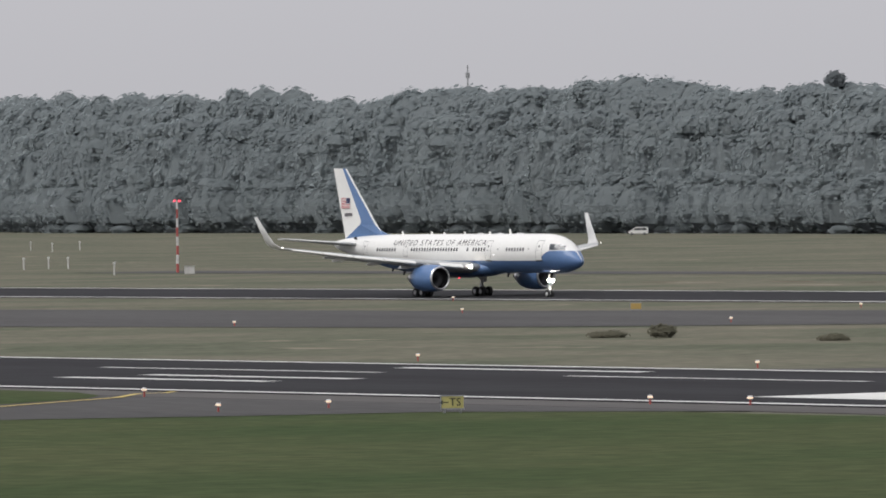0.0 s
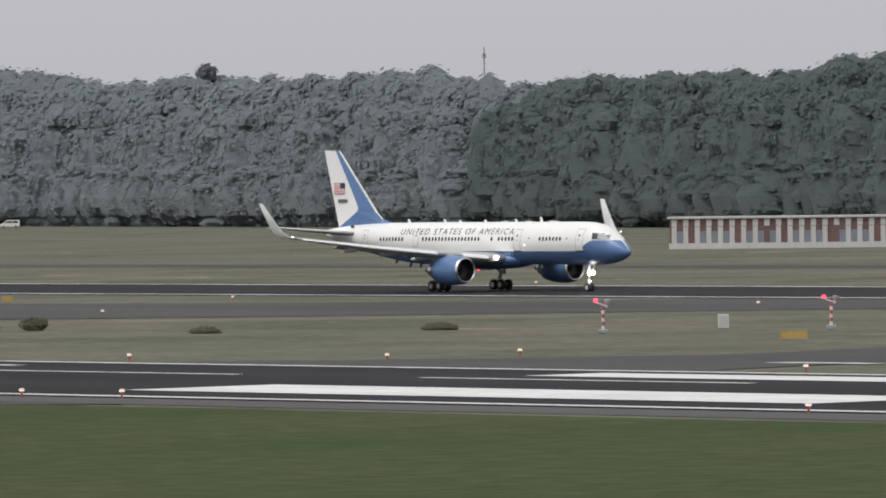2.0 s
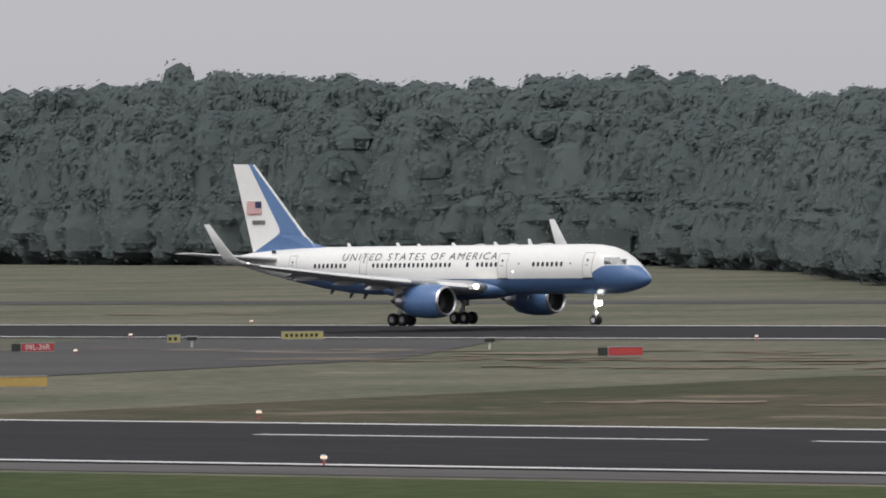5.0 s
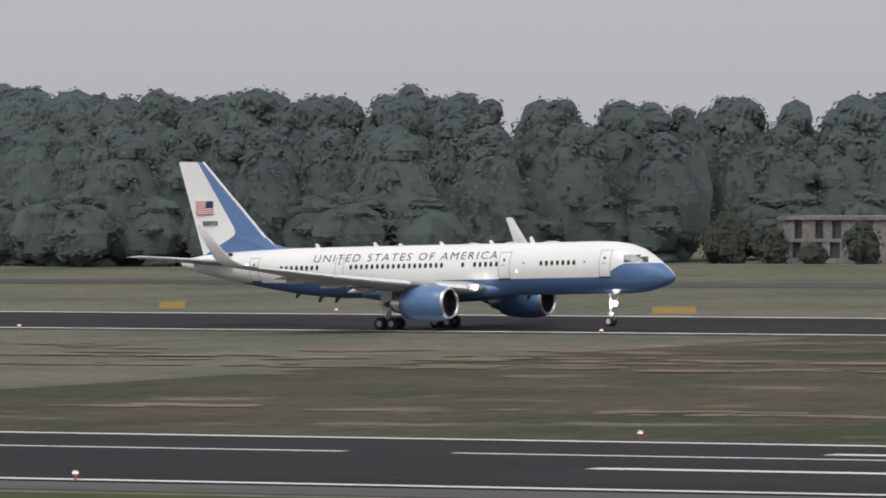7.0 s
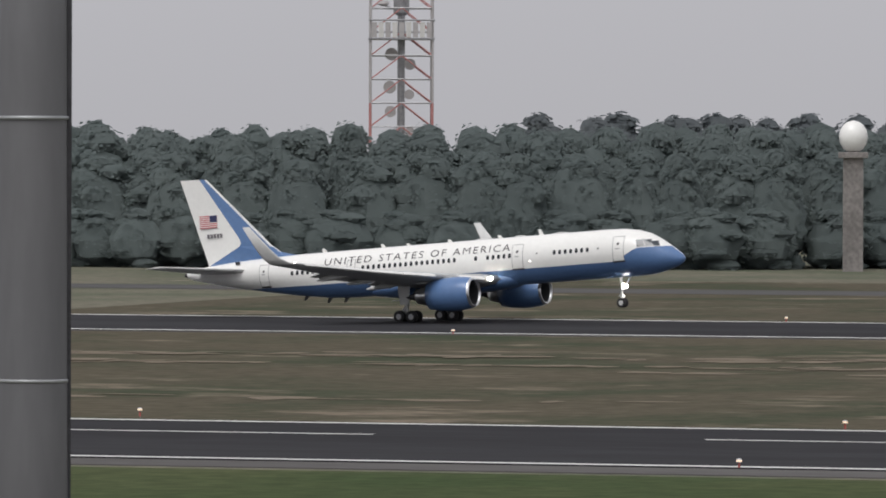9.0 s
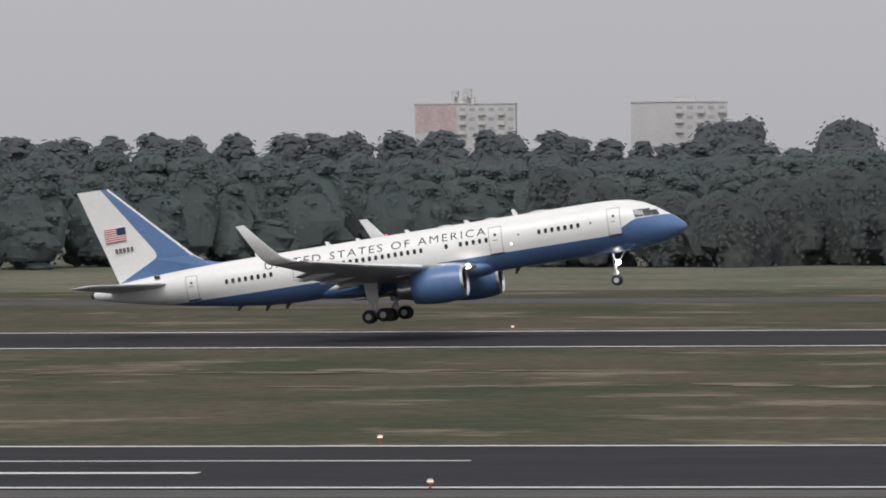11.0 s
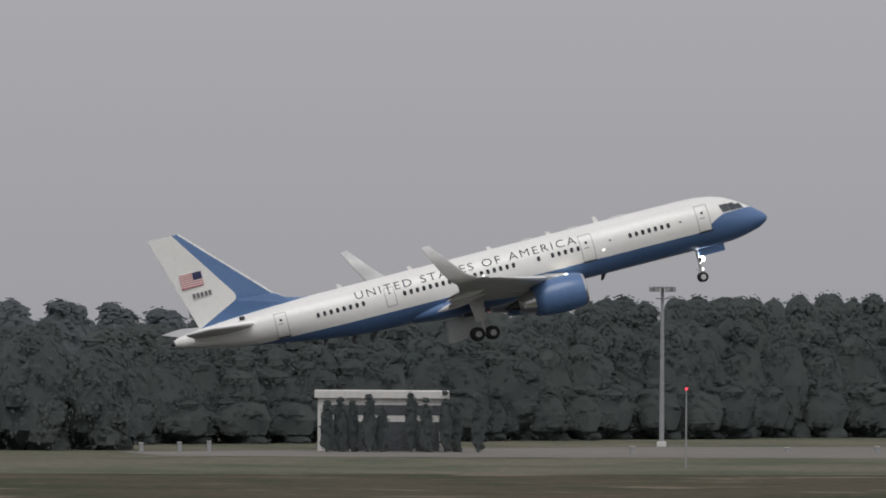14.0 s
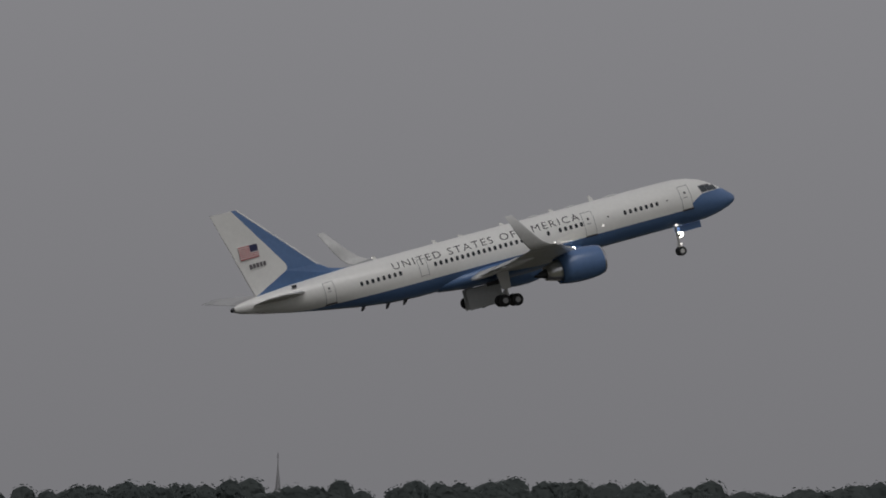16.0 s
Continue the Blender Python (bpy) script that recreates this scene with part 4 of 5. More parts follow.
for x, y, n, w in ((-371.6, 543.6, 7, 3.2), (-373.6, 530.4, 2, .95)):
    b = thing("sign_bars", "dark unreadable bars on a yellow sign", "lettering", (x, y, 0), facing(x, y))
    for i in range(n):
        part("bar", bx(-w * .42 + i * w * .84 / n, -w * .42 + i * w * .84 / n + w * .5 / n, -.11, -.095, .27, .52), sign_black, b)


# runway edge lamps
def edge_lamp(glowing=True):
    t = thing("runway_lamp", "small white runway edge lamp on short stem", "runway lamp", (0, 0, 0), 0, "runway edge lamps")
    part("stem", tidy(tube(bmesh.new(), (0, 0, 0), (0, 0, .3), .06, .05, 8)), post_red, t)
    part("lamp_head", tidy(loft(bmesh.new(), [ring((0, 0, z), r, "z", 10) for z, r in ((.28, .08), (.32, .13), (.42, .14), (.48, .09))])), post_white, t)
    part("lens", tidy(loft(bmesh.new(), [ring((0, 0, z), r, "z", 10) for z, r in ((.34, .138), (.40, .142))], cap=False)), warm_glow, t)
    return t


lamp = edge_lamp()
lamp.matrix_basis = pose(-355.5, 375.2, .04)
for x, y in ((-394.1, 379), (-341.1, 383), (-296.5, 373.5), (-292.4, 377.5), (-241.5, 376.1), (-314.9, 438.2), (-348.3, 434.2), (-354.2, 495.8), (-341.9, 394.4), (-291.6, 380.5), (-193.4, 374.1), (-140.9, 376.8), (-100, 374), (-55, 374), (-197.6, 325.6), (-246.9, 324.4), (-295.4, 324.8), (-301.3, 323.2), (-311.4, 310.7), (-311.8, 304.2), (-151, 325.2), (-93.2, 325.4), (-45, 325),
             (-280, 546), (-229.5, 547), (-174, 547), (-120, 545.3), (-45.3, 545.2), (10, 545.3), (66, 545.3), (-330, 545.2), (-390, 545), (-470, 597.5), (-420, 597.5), (-330, 597.4), (-250, 597.5), (-160, 597.4), (-80, 597.4), (0, 597.4), (60, 597.5), (76.8, 605.6), (-560, 597.5), (-512.8, 450.1), (-543.7, 497.4), (-480.3, 476.1), (-606.7, 544.6), (-525.4, 528.4), (-448.5, 519), (-344, 300.5), (-338.5, 318.5)):
    copy_thing(lamp, pose(x, y, .0 if abs(y - RN) > 30 else .04))


def guard_lamp(x, y):
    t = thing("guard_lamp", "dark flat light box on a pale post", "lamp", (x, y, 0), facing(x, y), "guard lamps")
    part("post", tidy(tube(bmesh.new(), (0, 0, 0), (0, 0, .55), .09, .08, 8)), post_white, t)
    part("box", bx(-.38, .38, -.2, .2, .55, .82, bev=.05), sign_black, t)
    part("rim", bx(-.4, .4, -.21, .21, .82, .86), post_white, t)


for p in ((-293.9, 381.5), (-288.0, 394.0), (-286.0, 401.2), (-363.1, 519.7), (-334.3, 518.1)):
    guard_lamp(*p)


# obstruction light posts beside the runway
def light_post(x, y):
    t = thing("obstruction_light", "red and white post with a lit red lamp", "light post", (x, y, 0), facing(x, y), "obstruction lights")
    part("base", bx(-.35, .35, -.3, .3, 0, .3, bev=.05), galv, t)
    for i in range(6):
        part("band", tidy(tube(bmesh.new(), (0, 0, .3 + i * .26), (0, 0, .56 + i * .26), .11, .11, 10)), post_red if i % 2 else post_white, t)
    part("arm", tidy(tube(tube(bmesh.new(), (-.45, 0, 2.12), (.35, 0, 1.86), .05), (.2, 0, 1.8), (.35, 0, 2.25), .06)), post_white, t)
    part("head", tidy(loft(bmesh.new(), [ring((.3, 0, z), r, "z", 12) for z, r in ((2.0, .1), (2.1, .2), (2.3, .2), (2.36, .1))])), galv, t)
    part("red_lamp", tidy(loft(bmesh.new(), [ring((-.5, 0, z), r, "z", 10) for z, r in ((2.14, .1), (2.2, .15), (2.34, .15), (2.4, .06))])), red_glow, t, "glowing red lamp")


light_post(-384.1, 441.0)
light_post(-377.8, 456.7)
cab = thing("control_cabinet", "pale grey control cabinet in the grass", "cabinet", (-386.0, 454.3, 0), facing(-386.0, 454.3))
part("body", bx(-.38, .38, -.25, .25, .1, 1.05, bev=.03), post_white, cab)
part("plinth", bx(-.45, .45, -.32, .32, -.05, .1), wall_ruin, cab)
part("door", bx(-.33, .33, -.275, -.252, .18, .98), roof_pale, cab)


# tall red and white marker mast, with box
def banded_mast(name, x, y, h, r, label, bands=8, lamps=1, top=None):
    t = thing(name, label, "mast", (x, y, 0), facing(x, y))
    for i in range(bands):
        part("section", tidy(tube(bmesh.new(), (0, 0, h * i / bands), (0, 0, h * (i + 1) / bands), r * (1 - .4 * i / bands), r * (1 - .4 * (i + 1) / bands), 10)), post_red if i % 2 == 0 else post_white, t)
    if lamps:
        part("cross_arm", tidy(tube(bmesh.new(), (-.8, 0, h - .25), (.8, 0, h - .25), .06)), galv, t)
        for q in (-.35, .35):
            part("red_lamp", tidy(loft(bmesh.new(), [ring((q, 0, z), .13, "z", 8) for z in (h - .2, h + .05)])), red_glow, t)
    return t


banded_mast("marker_mast", -881.2, 705.9, 10.2, .2, "tall red and white banded mast with red lamps")
bx0 = thing("equipment_box", "pale equipment box beside the mast", "box", (-865.7, 696.9, 0), facing(-865, 697))
part("body", bx(-.7, .7, -.5, .5, 0, 1.0, bev=.04), wall_white, bx0)
part("lid", bx(-.75, .75, -.55, .55, 1.0, 1.08), roof_pale, bx0)
for x, y in ((-953.2, 728.7), (-962, 739.2), (-956.9, 739.3), (-1314.4, 976), (-1263.7, 946.7), (-1293.2, 973.7), (-869.7, 687)):
    t = thing("approach_post", "slender white approach light post in the grass", "post", (x, y, 0), facing(x, y), "approach posts")
    part("pole", tidy(tube(bmesh.new(), (0, 0, 0), (0, 0, 1.5), .11, .09, 8)), post_white, t)
    part("lamp_head", tidy(loft(bmesh.new(), [ring((0, 0, z), r, "z", 8) for z, r in ((1.45, .1), (1.55, .2), (1.75, .2), (1.8, .1))])), post_white, t)

# striped equipment house
hs = thing("equipment_house", "long low house with red-brown and white vertical stripes", "building", (-812.3, 857.6, 0), 41.4)
hs.scale = (1.19, 1.19, 1.19)
part("wall", bx(0, 27.2, .12, 7, .4, 3.7), wall_brick, hs, "red-brown wall")
part("plinth", bx(-.1, 27.3, 0, 7.1, -.1, .72), wall_white, hs, "pale plinth")
part("roof", bx(-.3, 27.5, -.25, 7.3, 3.7, 3.98, bev=.04), roof_pale, hs, "flat pale roof")
for i in range(19):
    x = .25 + i * 1.43
    if i not in (8, 14):
        part("pilaster", bx(x, x + .62, 0, .2, .72, 2.72), wall_white, hs, "white vertical strip")
    part("frieze_panel", bx(x, x + .66, .0, .2, 2.78, 3.62), wall_white, hs, "white square in the frieze")
    if i % 4 != 1:
        d = part("door", bx(x + .66, x + 1.39, .06, .2, .1, 2.2), door_blue, hs, "grey-blue steel door")
        part("door_handle", bx(x + 1.22, x + 1.3, .03, .06, 1.0, 1.25), steel, d)
an = thing("annex", "small striped annex beside the equipment house", "building", (-787.0, 881.0, 0), 41.4)
an.scale = (1.19, 1.19, 1.19)
part("wall", bx(0, 3.6, .1, 4, 0, 2.3), wall_brick, an)
part("roof", bx(-.15, 3.75, -.05, 4.1, 2.3, 2.45), roof_pale, an)
part("door", bx(.5, 1.9, .03, .2, .1, 2.1), glass_dark, an, "blue-grey door")
part("strip", bx(2.7, 3.4, 0, .2, .1, 2.25), post_white, an)
banded_mast("radio_mast", -785.8, 884.5, 13.4, .1, "thin red and white radio mast with red lamp", 6, 1)
t = thing("lamp_pole", "thin grey lamp pole behind the striped house", "pole", (-795.0, 886.0, 0), 41)
part("pole", tidy(tube(bmesh.new(), (0, 0, 0), (0, 0, 8.4), .1, .07, 8)), galv, t)
part("lamp_head", bx(-.3, .3, -.2, .2, 8.3, 8.7, bev=.04), galv, t)

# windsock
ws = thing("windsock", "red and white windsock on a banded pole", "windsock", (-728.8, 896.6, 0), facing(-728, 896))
ws.scale = (1.2, 1.2, 1.25)
for i in range(6):
    part("pole", tidy(tube(bmesh.new(), (0, 0, i * .85), (0, 0, i * .85 + .85), .11, .1, 8)), post_white if i % 2 else post_red, ws)
for i in range(5):
    a, b = i / 5, (i + 1) / 5
    part("sock", tidy(loft(bmesh.new(), [ring((-.1 - 2.5 * u, 0, 4.75 - .75 * u - .5 * u * u), .42 * (1 - .45 * u), "x", 12) for u in (a, b)], cap=False)), sock_red if i % 2 == 0 else flag_white, ws, "drooping cloth sock")
part("ring", tidy(loft(bmesh.new(), [ring((x, 0, 4.75), .45, "x", 12) for x in (-.12, -.06)], cap=False)), galv, ws)

# parked vans
def van(x, y, rz, label):
    v = thing("van", label, "van", (x, y, 0.0), rz)
    prof = ((-2.4, .35), (2.3, .35), (2.42, .75), (2.3, 1.02), (1.45, 1.2), (.75, 1.88), (.5, 1.95), (-2.25, 1.95), (-2.42, 1.8), (-2.45, .6))
    bm = loft(bmesh.new(), [[(px, s * .9, pz) for px, pz in prof] for s in (-1, 1)])
    bmesh.ops.bevel(bm, geom=bm.edges[:], offset=.07, segments=2, affect="EDGES")
    part("body", tidy(bm), white_paint, v, "white van body")
    for s in (-1, 1):
        for x0, x1, x2, x3 in ((.55, 1.25, .62, .32), (-.65, .42, .3, -.65), (-2.1, -.78, -.78, -2.0)):
            part("window", tidy(prism(bmesh.new(), ((x0, s * .905, 1.22), (x1, s * .905, 1.22), (x2, s * .885, 1.76), (x3, s * .885, 1.76)), (0, s * .015, 0))), glass_dark, v)
        for wx in (-1.5, 1.55):
            w = part("wheel", tidy(loft(bmesh.new(), [ring((wx, s * (.78 + d), .33), r, "y", 18) for d, r in ((0, .2), (.02, .32), (.14, .33), (.17, .2))])), rubber, v)
            part("rim", tidy(loft(bmesh.new(), [ring((wx, s * (.955 + d), .33), .19, "y", 12) for d in (0, .01)])), galv, w)
    part("windscreen", tidy(prism(bmesh.new(), ((1.42, -.78, 1.26), (1.42, .78, 1.26), (.84, .74, 1.84), (.84, -.74, 1.84)), (.03, 0, .03))), glass_dark, v)
    part("bumper", bx(2.28, 2.5, -.85, .85, .36, .62, bev=.04), dark_metal, v)


van(25.5, 705.4, 178, "white minibus parked in front of the canopy shed")
van(-1449, 1246, 230, "white van with blue stripe on the perimeter road")

# canopy shed with flat wavy roof
sh = thing("canopy_shed", "white flat-roofed canopy on posts with grey cabin", "shed", (28.5, 718.5, 0), 0)
part("cabin", bx(-3.2, 4.0, -2.2, 2.2, 0, 3.2), wall_white, sh, "pale grey cabin")
part("window", bx(.2, 2.2, -2.26, -2.2, 1.7, 2.5), glass_dark, sh)
part("door", bx(-2.6, -1.6, -2.25, -2.2, .1, 2.1), galv, sh)
part("upper_wall", bx(-6.2, 6.2, -1.6, 1.6, 3.4, 4.6), glass_dark, sh, "dark clerestory band")
part("upper_roof", bx(-6.6, 6.6, -2.0, 2.0, 4.6, 4.95, bev=.04), roof_pale, sh)
bm = bmesh.new()
for i in range(27):
    box(bm, -13.4 + i, -12.45 + i, -4.2, 4.2, 3.28 + (.07 if i % 2 else 0), 3.5 + (.07 if i % 2 else 0))
tagged(part("roof", bm, roof_pale, sh, "white corrugated roof"), kind="stuff")
for px in (-12.6, -10.2, -7.8, -5.4, 6, 8.6, 11.2, 12.8):
    for py in (-3.9, 3.9):
        part("post", tidy(tube(bmesh.new(), (px, py, 0), (px, py, 3.3), .11, .11, 8)), galv, sh)
    part("foot", bx(px - .3, px + .3, -4.2, -3.6, 0, .6, bev=.04), galv, sh)
banded_mast("light_mast", 40.3, 724.0, 8.0, .12, "thin mast with a red lamp behind the shed", 4, 1)

# chequered house with little lattice tower
ck = thing("chequered_house", "small red and white chequered house", "building", (79.8, 773.5, 0), -8)
part("wall", bx(0, 10.2, .1, 4.5, 0, 2.75), wall_white, ck)
n = 0
for i in range(9):
    for j in range(3):
        if (i + j) % 2 == 0:
            part("red_square", bx(i * 1.133, i * 1.133 + 1.133, .02, .14, .02 + j * .91, .93 + j * .91), post_red, ck, "red painted square")
part("roof", bx(-.1, 10.3, 0, 4.6, 2.75, 2.9), post_red, ck, "red roof edge")
part("door", bx(4.2, 5.2, -.02, .04, 0, 1.9), galv, ck)
lt = thing("lattice_tower", "small red and white lattice tower on the chequered house", "tower", (82.0, 775.5, 2.9), 0)
for i in range(3):
    z0, z1 = i * 1.2, (i + 1) * 1.2
    mm = post_red if i % 2 == 0 else post_white
    for sx in (-.9, .9):
        for sy in (-.9, .9):
            part("leg", tidy(tube(bmesh.new(), (sx, sy, z0), (sx, sy, z1), .12, .12, 6)), mm, lt)
    for a, b in (((-.9, -.9), (.9, -.9)), ((-.9, .9), (.9, .9)), ((-.9, -.9), (-.9, .9)), ((.9, -.9), (.9, .9))):
        part("brace", tidy(tube(tube(bmesh.new(), (*a, z0), (*b, z1), .07, .07, 5), (*b, z0), (*a, z1), .07, .07, 5)), mm, lt)
    part("deck", bx(-1.05, 1.05, -1.05, 1.05, z1 - .1, z1 + .1), mm, lt)
ck2 = thing("chequered_box", "red and white chequered equipment box", "box", (-134.5, 846, 0), 0)
part("body", bx(-3.2, 3.2, 0, 2.5, 0, 2.0), wall_white, ck2)
for i in range(6):
    for j in range(2):
        if (i + j) % 2 == 0:
            part("red_square", bx(-3.2 + i * 1.067, -2.13 + i * 1.067, -.08, 0.02, .02 + j, 1.0 + j), post_red, ck2)
banded_mast("marker_mast", -130.2, 848, 4.6, .22, "short red and white banded mast with lamp", 5, 1)

# ruined concrete building in front of the wood
ru = thing("derelict_building", "weathered grey two-storey derelict concrete building", "building", (-393.5, 823.7, 0), -2)
L = 27
# solid box; the shade inside the openings is put into its dark material
part("wall", bx(0, L, .4, 8, 0, 4.9), glass_dark, ru, "solid core, dark for the shade of the gutted rooms")
part("roof", bx(-.5, L + .5, -.3, 8.5, 4.9, 5.3), wall_ruin, ru, "flat concrete roof slab")
part("floor_slab", bx(-.2, L + .2, -.05, .5, 2.35, 2.75), wall_ruin, ru)
part("plinth", bx(-.2, L + .2, -.05, .5, 0, .55), wall_ruin, ru)
rr = random.Random(4)
x = 0.0
while x < L - 1:
    w = rr.uniform(.9, 2.6)
    part("pier", bx(x, min(L, x + w), 0, .45, .5, 2.4), wall_ruin, ru)
    part("pier", bx(x + .2, min(L, x + w + .3), 0, .45, 2.7, 4.95), wall_ruin, ru)
    x += w + rr.uniform(1.0, 1.7)
part("penthouse", bx(18, 26, 1, 6, 5.3, 6.3), wall_ruin, ru)
for bxx, byy, hh, ww in ((-398, 818, 5.6, 6.5), (-392.5, 819, 4.2, 4.5), (-380.5, 817, 4.8, 4.6), (-374, 817, 2.6, 4), (-367, 816, 4.6, 5), (-361, 816, 5.8, 7), (-353, 817, 4.4, 7), (-344, 817, 5, 8), (-387, 818, 2.2, 3.6)):
    tree((bxx, byy, 0), hh, ww, int(abs(bxx)), "dense green bush before the derelict building", 420, .26, name="bush", material=bush_leaf, base=.05)

# bushes in the grass
for bxx, byy, hh, ww in ((-441, 432, .5, 3.4), (-436.6, 433.6, .95, 2.2), (-415.4, 431.9, .4, 2.4), (-406.2, 446, .45, 3.0), (-216.5, 690.4, 1.1, 4), (-210, 690, 1.2, 2.2)):
    tree((bxx, byy, 0), hh, ww, int(abs(bxx) * 3), "low dry tuft of bush in the grass", 260, .12, name="bush", material=dry_leaf, base=-.3)
for bxx, byy, hh, ww in ((76.5, 771, 1.6, 2.4), (83.5, 771.5, 1.4, 2), (88.6, 771, 2.1, 4.2)):
    tree((bxx, byy, 0), hh, ww, int(abs(bxx) * 3), "low green bush before the chequered house", 320, .14, name="bush", material=bush_leaf, base=-.2)

# single trees before the far woods
rt = random.Random(12)
grove = [(120, 865, 20.7, 15), (112.5, 868, 14.5, 10), (128, 868, 15, 10)]
gx = -118.0
while gx < 104:
    grove.append((gx, rt.uniform(893, 912), rt.choice((8, 9, 10, 11, 11.8)) * rt.uniform(.93, 1.05), rt.uniform(9.5, 14)))
    gx += rt.uniform(5.5, 9)
grove += [(139, 905, 13, 11), (147, 905, 12.5, 12), (156, 903, 13.8, 12), (165, 905, 12.5, 11)]
for i, (tx, ty, hh, ww) in enumerate(grove):
    tree((tx, ty, 0), hh, ww, 100 + i, "broad dark green tree standing before the far woods", 1200 if i else 2400, .28, base=-.04)
# slim dark conifers by the white hall
for i, (tx, hh) in enumerate(((190.5, 6.2), (192.3, 6.8), (194, 6.4), (195.6, 7.2), (197.4, 5.6), (201.2, 7.5), (202.6, 6.6), (205.2, 7.4), (206.6, 6.2), (209, 6.8))):
    tree((tx, 893 + (i % 3), 0), hh, 1.9, 200 + i, "slim dark conifer before the white hall", 420, .16, pine=False, base=.03, name="conifer")
wh = thing("white_hall", "low white hall with dark openings behind conifers", "building", (190.8, 900, 0), -12)
part("wall", bx(0, 15.4, 0, 12, 0, 6.4), wall_white, wh)
part("roof", bx(-.4, 15.8, -.5, 12.4, 6.4, 7.3, bev=.05), wall_white, wh, "white roof fascia")
part("window_band", bx(.6, 14.8, -.05, .05, 4.4, 5.6), glass_dark, wh)
# closed dark panels, coloured for the shade inside the gates
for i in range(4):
    part("gate", bx(1.0 + i * 3.6, 3.8 + i * 3.6, -.06, .05, .1, 3.6), glass_dark, wh, "flat panel, dark for the shade of a gate opening")

# floodlight masts
def floodlight(x, y, h, label):
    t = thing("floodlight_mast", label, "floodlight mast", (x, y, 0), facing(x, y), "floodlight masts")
    part("pole", tidy(tube(bmesh.new(), (0, 0, 0), (0, 0, h), .34, .2, 12)), galv, t)
    part("base", bx(-.6, .6, -.6, .6, 0, .7, bev=.08), wall_white, t)
    part("crown_ring", tidy(loft(bmesh.new(), [ring((0, 0, h - .1), 1.3, "z", 16), ring((0, 0, h + .1), 1.3, "z", 16)])), steel, t)
    for i in range(6):
        a = i * 1.047
        part("lamp_box", tidy(box(bmesh.new(), 1.35 * math.cos(a) - .35, 1.35 * math.cos(a) + .35, 1.35 * math.sin(a) - .3, 1.35 * math.sin(a) + .3, h - .55, h + .05)), steel, t)
    part("lower_ring", tidy(loft(bmesh.new(), [ring((0, 0, h - 1.5), .8, "z", 12), ring((0, 0, h - 1.35), .8, "z", 12)])), steel, t)


floodlight(243.6, 940, 20.2, "tall grey floodlight mast on the apron")
floodlight(376.5, 932, 21.3, "tall grey floodlight mast beside the dark hangar")
t = thing("lamp_pole", "thin grey pole with a red lamp", "pole", (210.3, 798.7, 0), 0)
part("pole", tidy(tube(bmesh.new(), (0, 0, 0), (0, 0, 8.4), .11, .08, 8)), galv, t)
part("red_lamp", tidy(loft(bmesh.new(), [ring((0, 0, z), .13, "z", 8) for z in (8.4, 8.65)])), red_glow, t)
for x, y, hh in ((228.5, 895, 1.0), (262, 905, .9), (172.6, 892.9, 1.5), (168, 893, 1.4), (176, 892, 1.7), (284, 905, .9), (250.5, 905, .7)):
    t = thing("apron_cabinet", "small white cabinet on the apron edge", "cabinet", (x, y, 0), 0, "apron cabinets")
    part("body", bx(-.25, .25, -.2, .2, 0, hh * .75, bev=.03), galv, t)
    part("lid", bx(-.3, .3, -.25, .25, hh * .75, hh * .75 + .06), post_white, t)


# cream hangars with gabled fronts
def hangar(x, y, w, eave, apex, deep, rz, label):
    t = thing("hangar", label, "hangar", (x, y, 0), rz, "cream hangars")
    part("body", tidy(prism(bmesh.new(), ((0, 0, 0), (w, 0, 0), (w, 0, eave), (w / 2, 0, apex), (0, 0, eave)), (0, deep, 0))), wall_cream, t, "cream sheet-metal walls")
    for s in (0, 1):
        a = ((-.3 if s == 0 else w + .3), -.35, eave - .08)
        part("roof", tidy(prism(bmesh.new(), (a, (w / 2, -.35, apex + .02), (w / 2, -.35, apex + .22), (a[0], a[1], a[2] + .2)), (0, deep + .7, 0))), roof_pale, t, "pale sheet roof")
    d = w * .2
    for i in range(4):
        x0 = d + i * (w * .64 / 4)
        g = part("sliding_door", bx(x0 + .03, x0 + w * .16 - .03, -.14 - .05 * (i % 2), -.02, .12, eave * .83), wall_cream, t, "tall cream sliding door leaf")
        part("door_handle", bx(x0 + w * .08, x0 + w * .08 + .28, -.24, -.18, 1.5, 1.75), dark_metal, g)
    part("door_rail", bx(d - .4, d + w * .66, -.25, -.02, eave * .83, eave * .83 + .28), steel, t, "dark door rail")
    part("door_gap", bx(d + w * .32 - .12, d + w * .32 + .12, -.21, -.02, .12, eave * .83), steel, t)
    for q in (-1.6, 1.6):
        v = part("vent", bx(w / 2 + q - .5, w / 2 + q + .5, -.06, .02, apex - 1.9, apex - .9), dark_metal, t, "dark louvred vent")
        for j in range(4):
            part("slat", bx(w / 2 + q - .42, w / 2 + q + .42, -.09, -.06, apex - 1.8 + j * .22, apex - 1.72 + j * .22), wall_cream, v)
    part("plinth", bx(-.05, w + .05, -.06, 0, 0, .45), wall_ruin, t)
    for q in range(1, 12):
        part("seam", bx(w * q / 12 - .02, w * q / 12 + .02, -.012, .0, .45, eave - .1), seam_grey, t)
    part("side_seam", bx(-.03, 0, deep * .3, deep * .3 + .8, 3.6, 6.0), glass_dark, t)
    return t


hangar(297.4, 971.8, 29.4, 7.5, 9.0, 26, -6.5, "cream metal hangar with gabled roof and closed doors")
hangar(336.6, 983.5, 31.0, 6.6, 8.2, 26, -12, "lower cream metal hangar beside the first")
t = thing("small_shed", "small dark shed between the hangars", "shed", (328.6, 984, 0), -8)
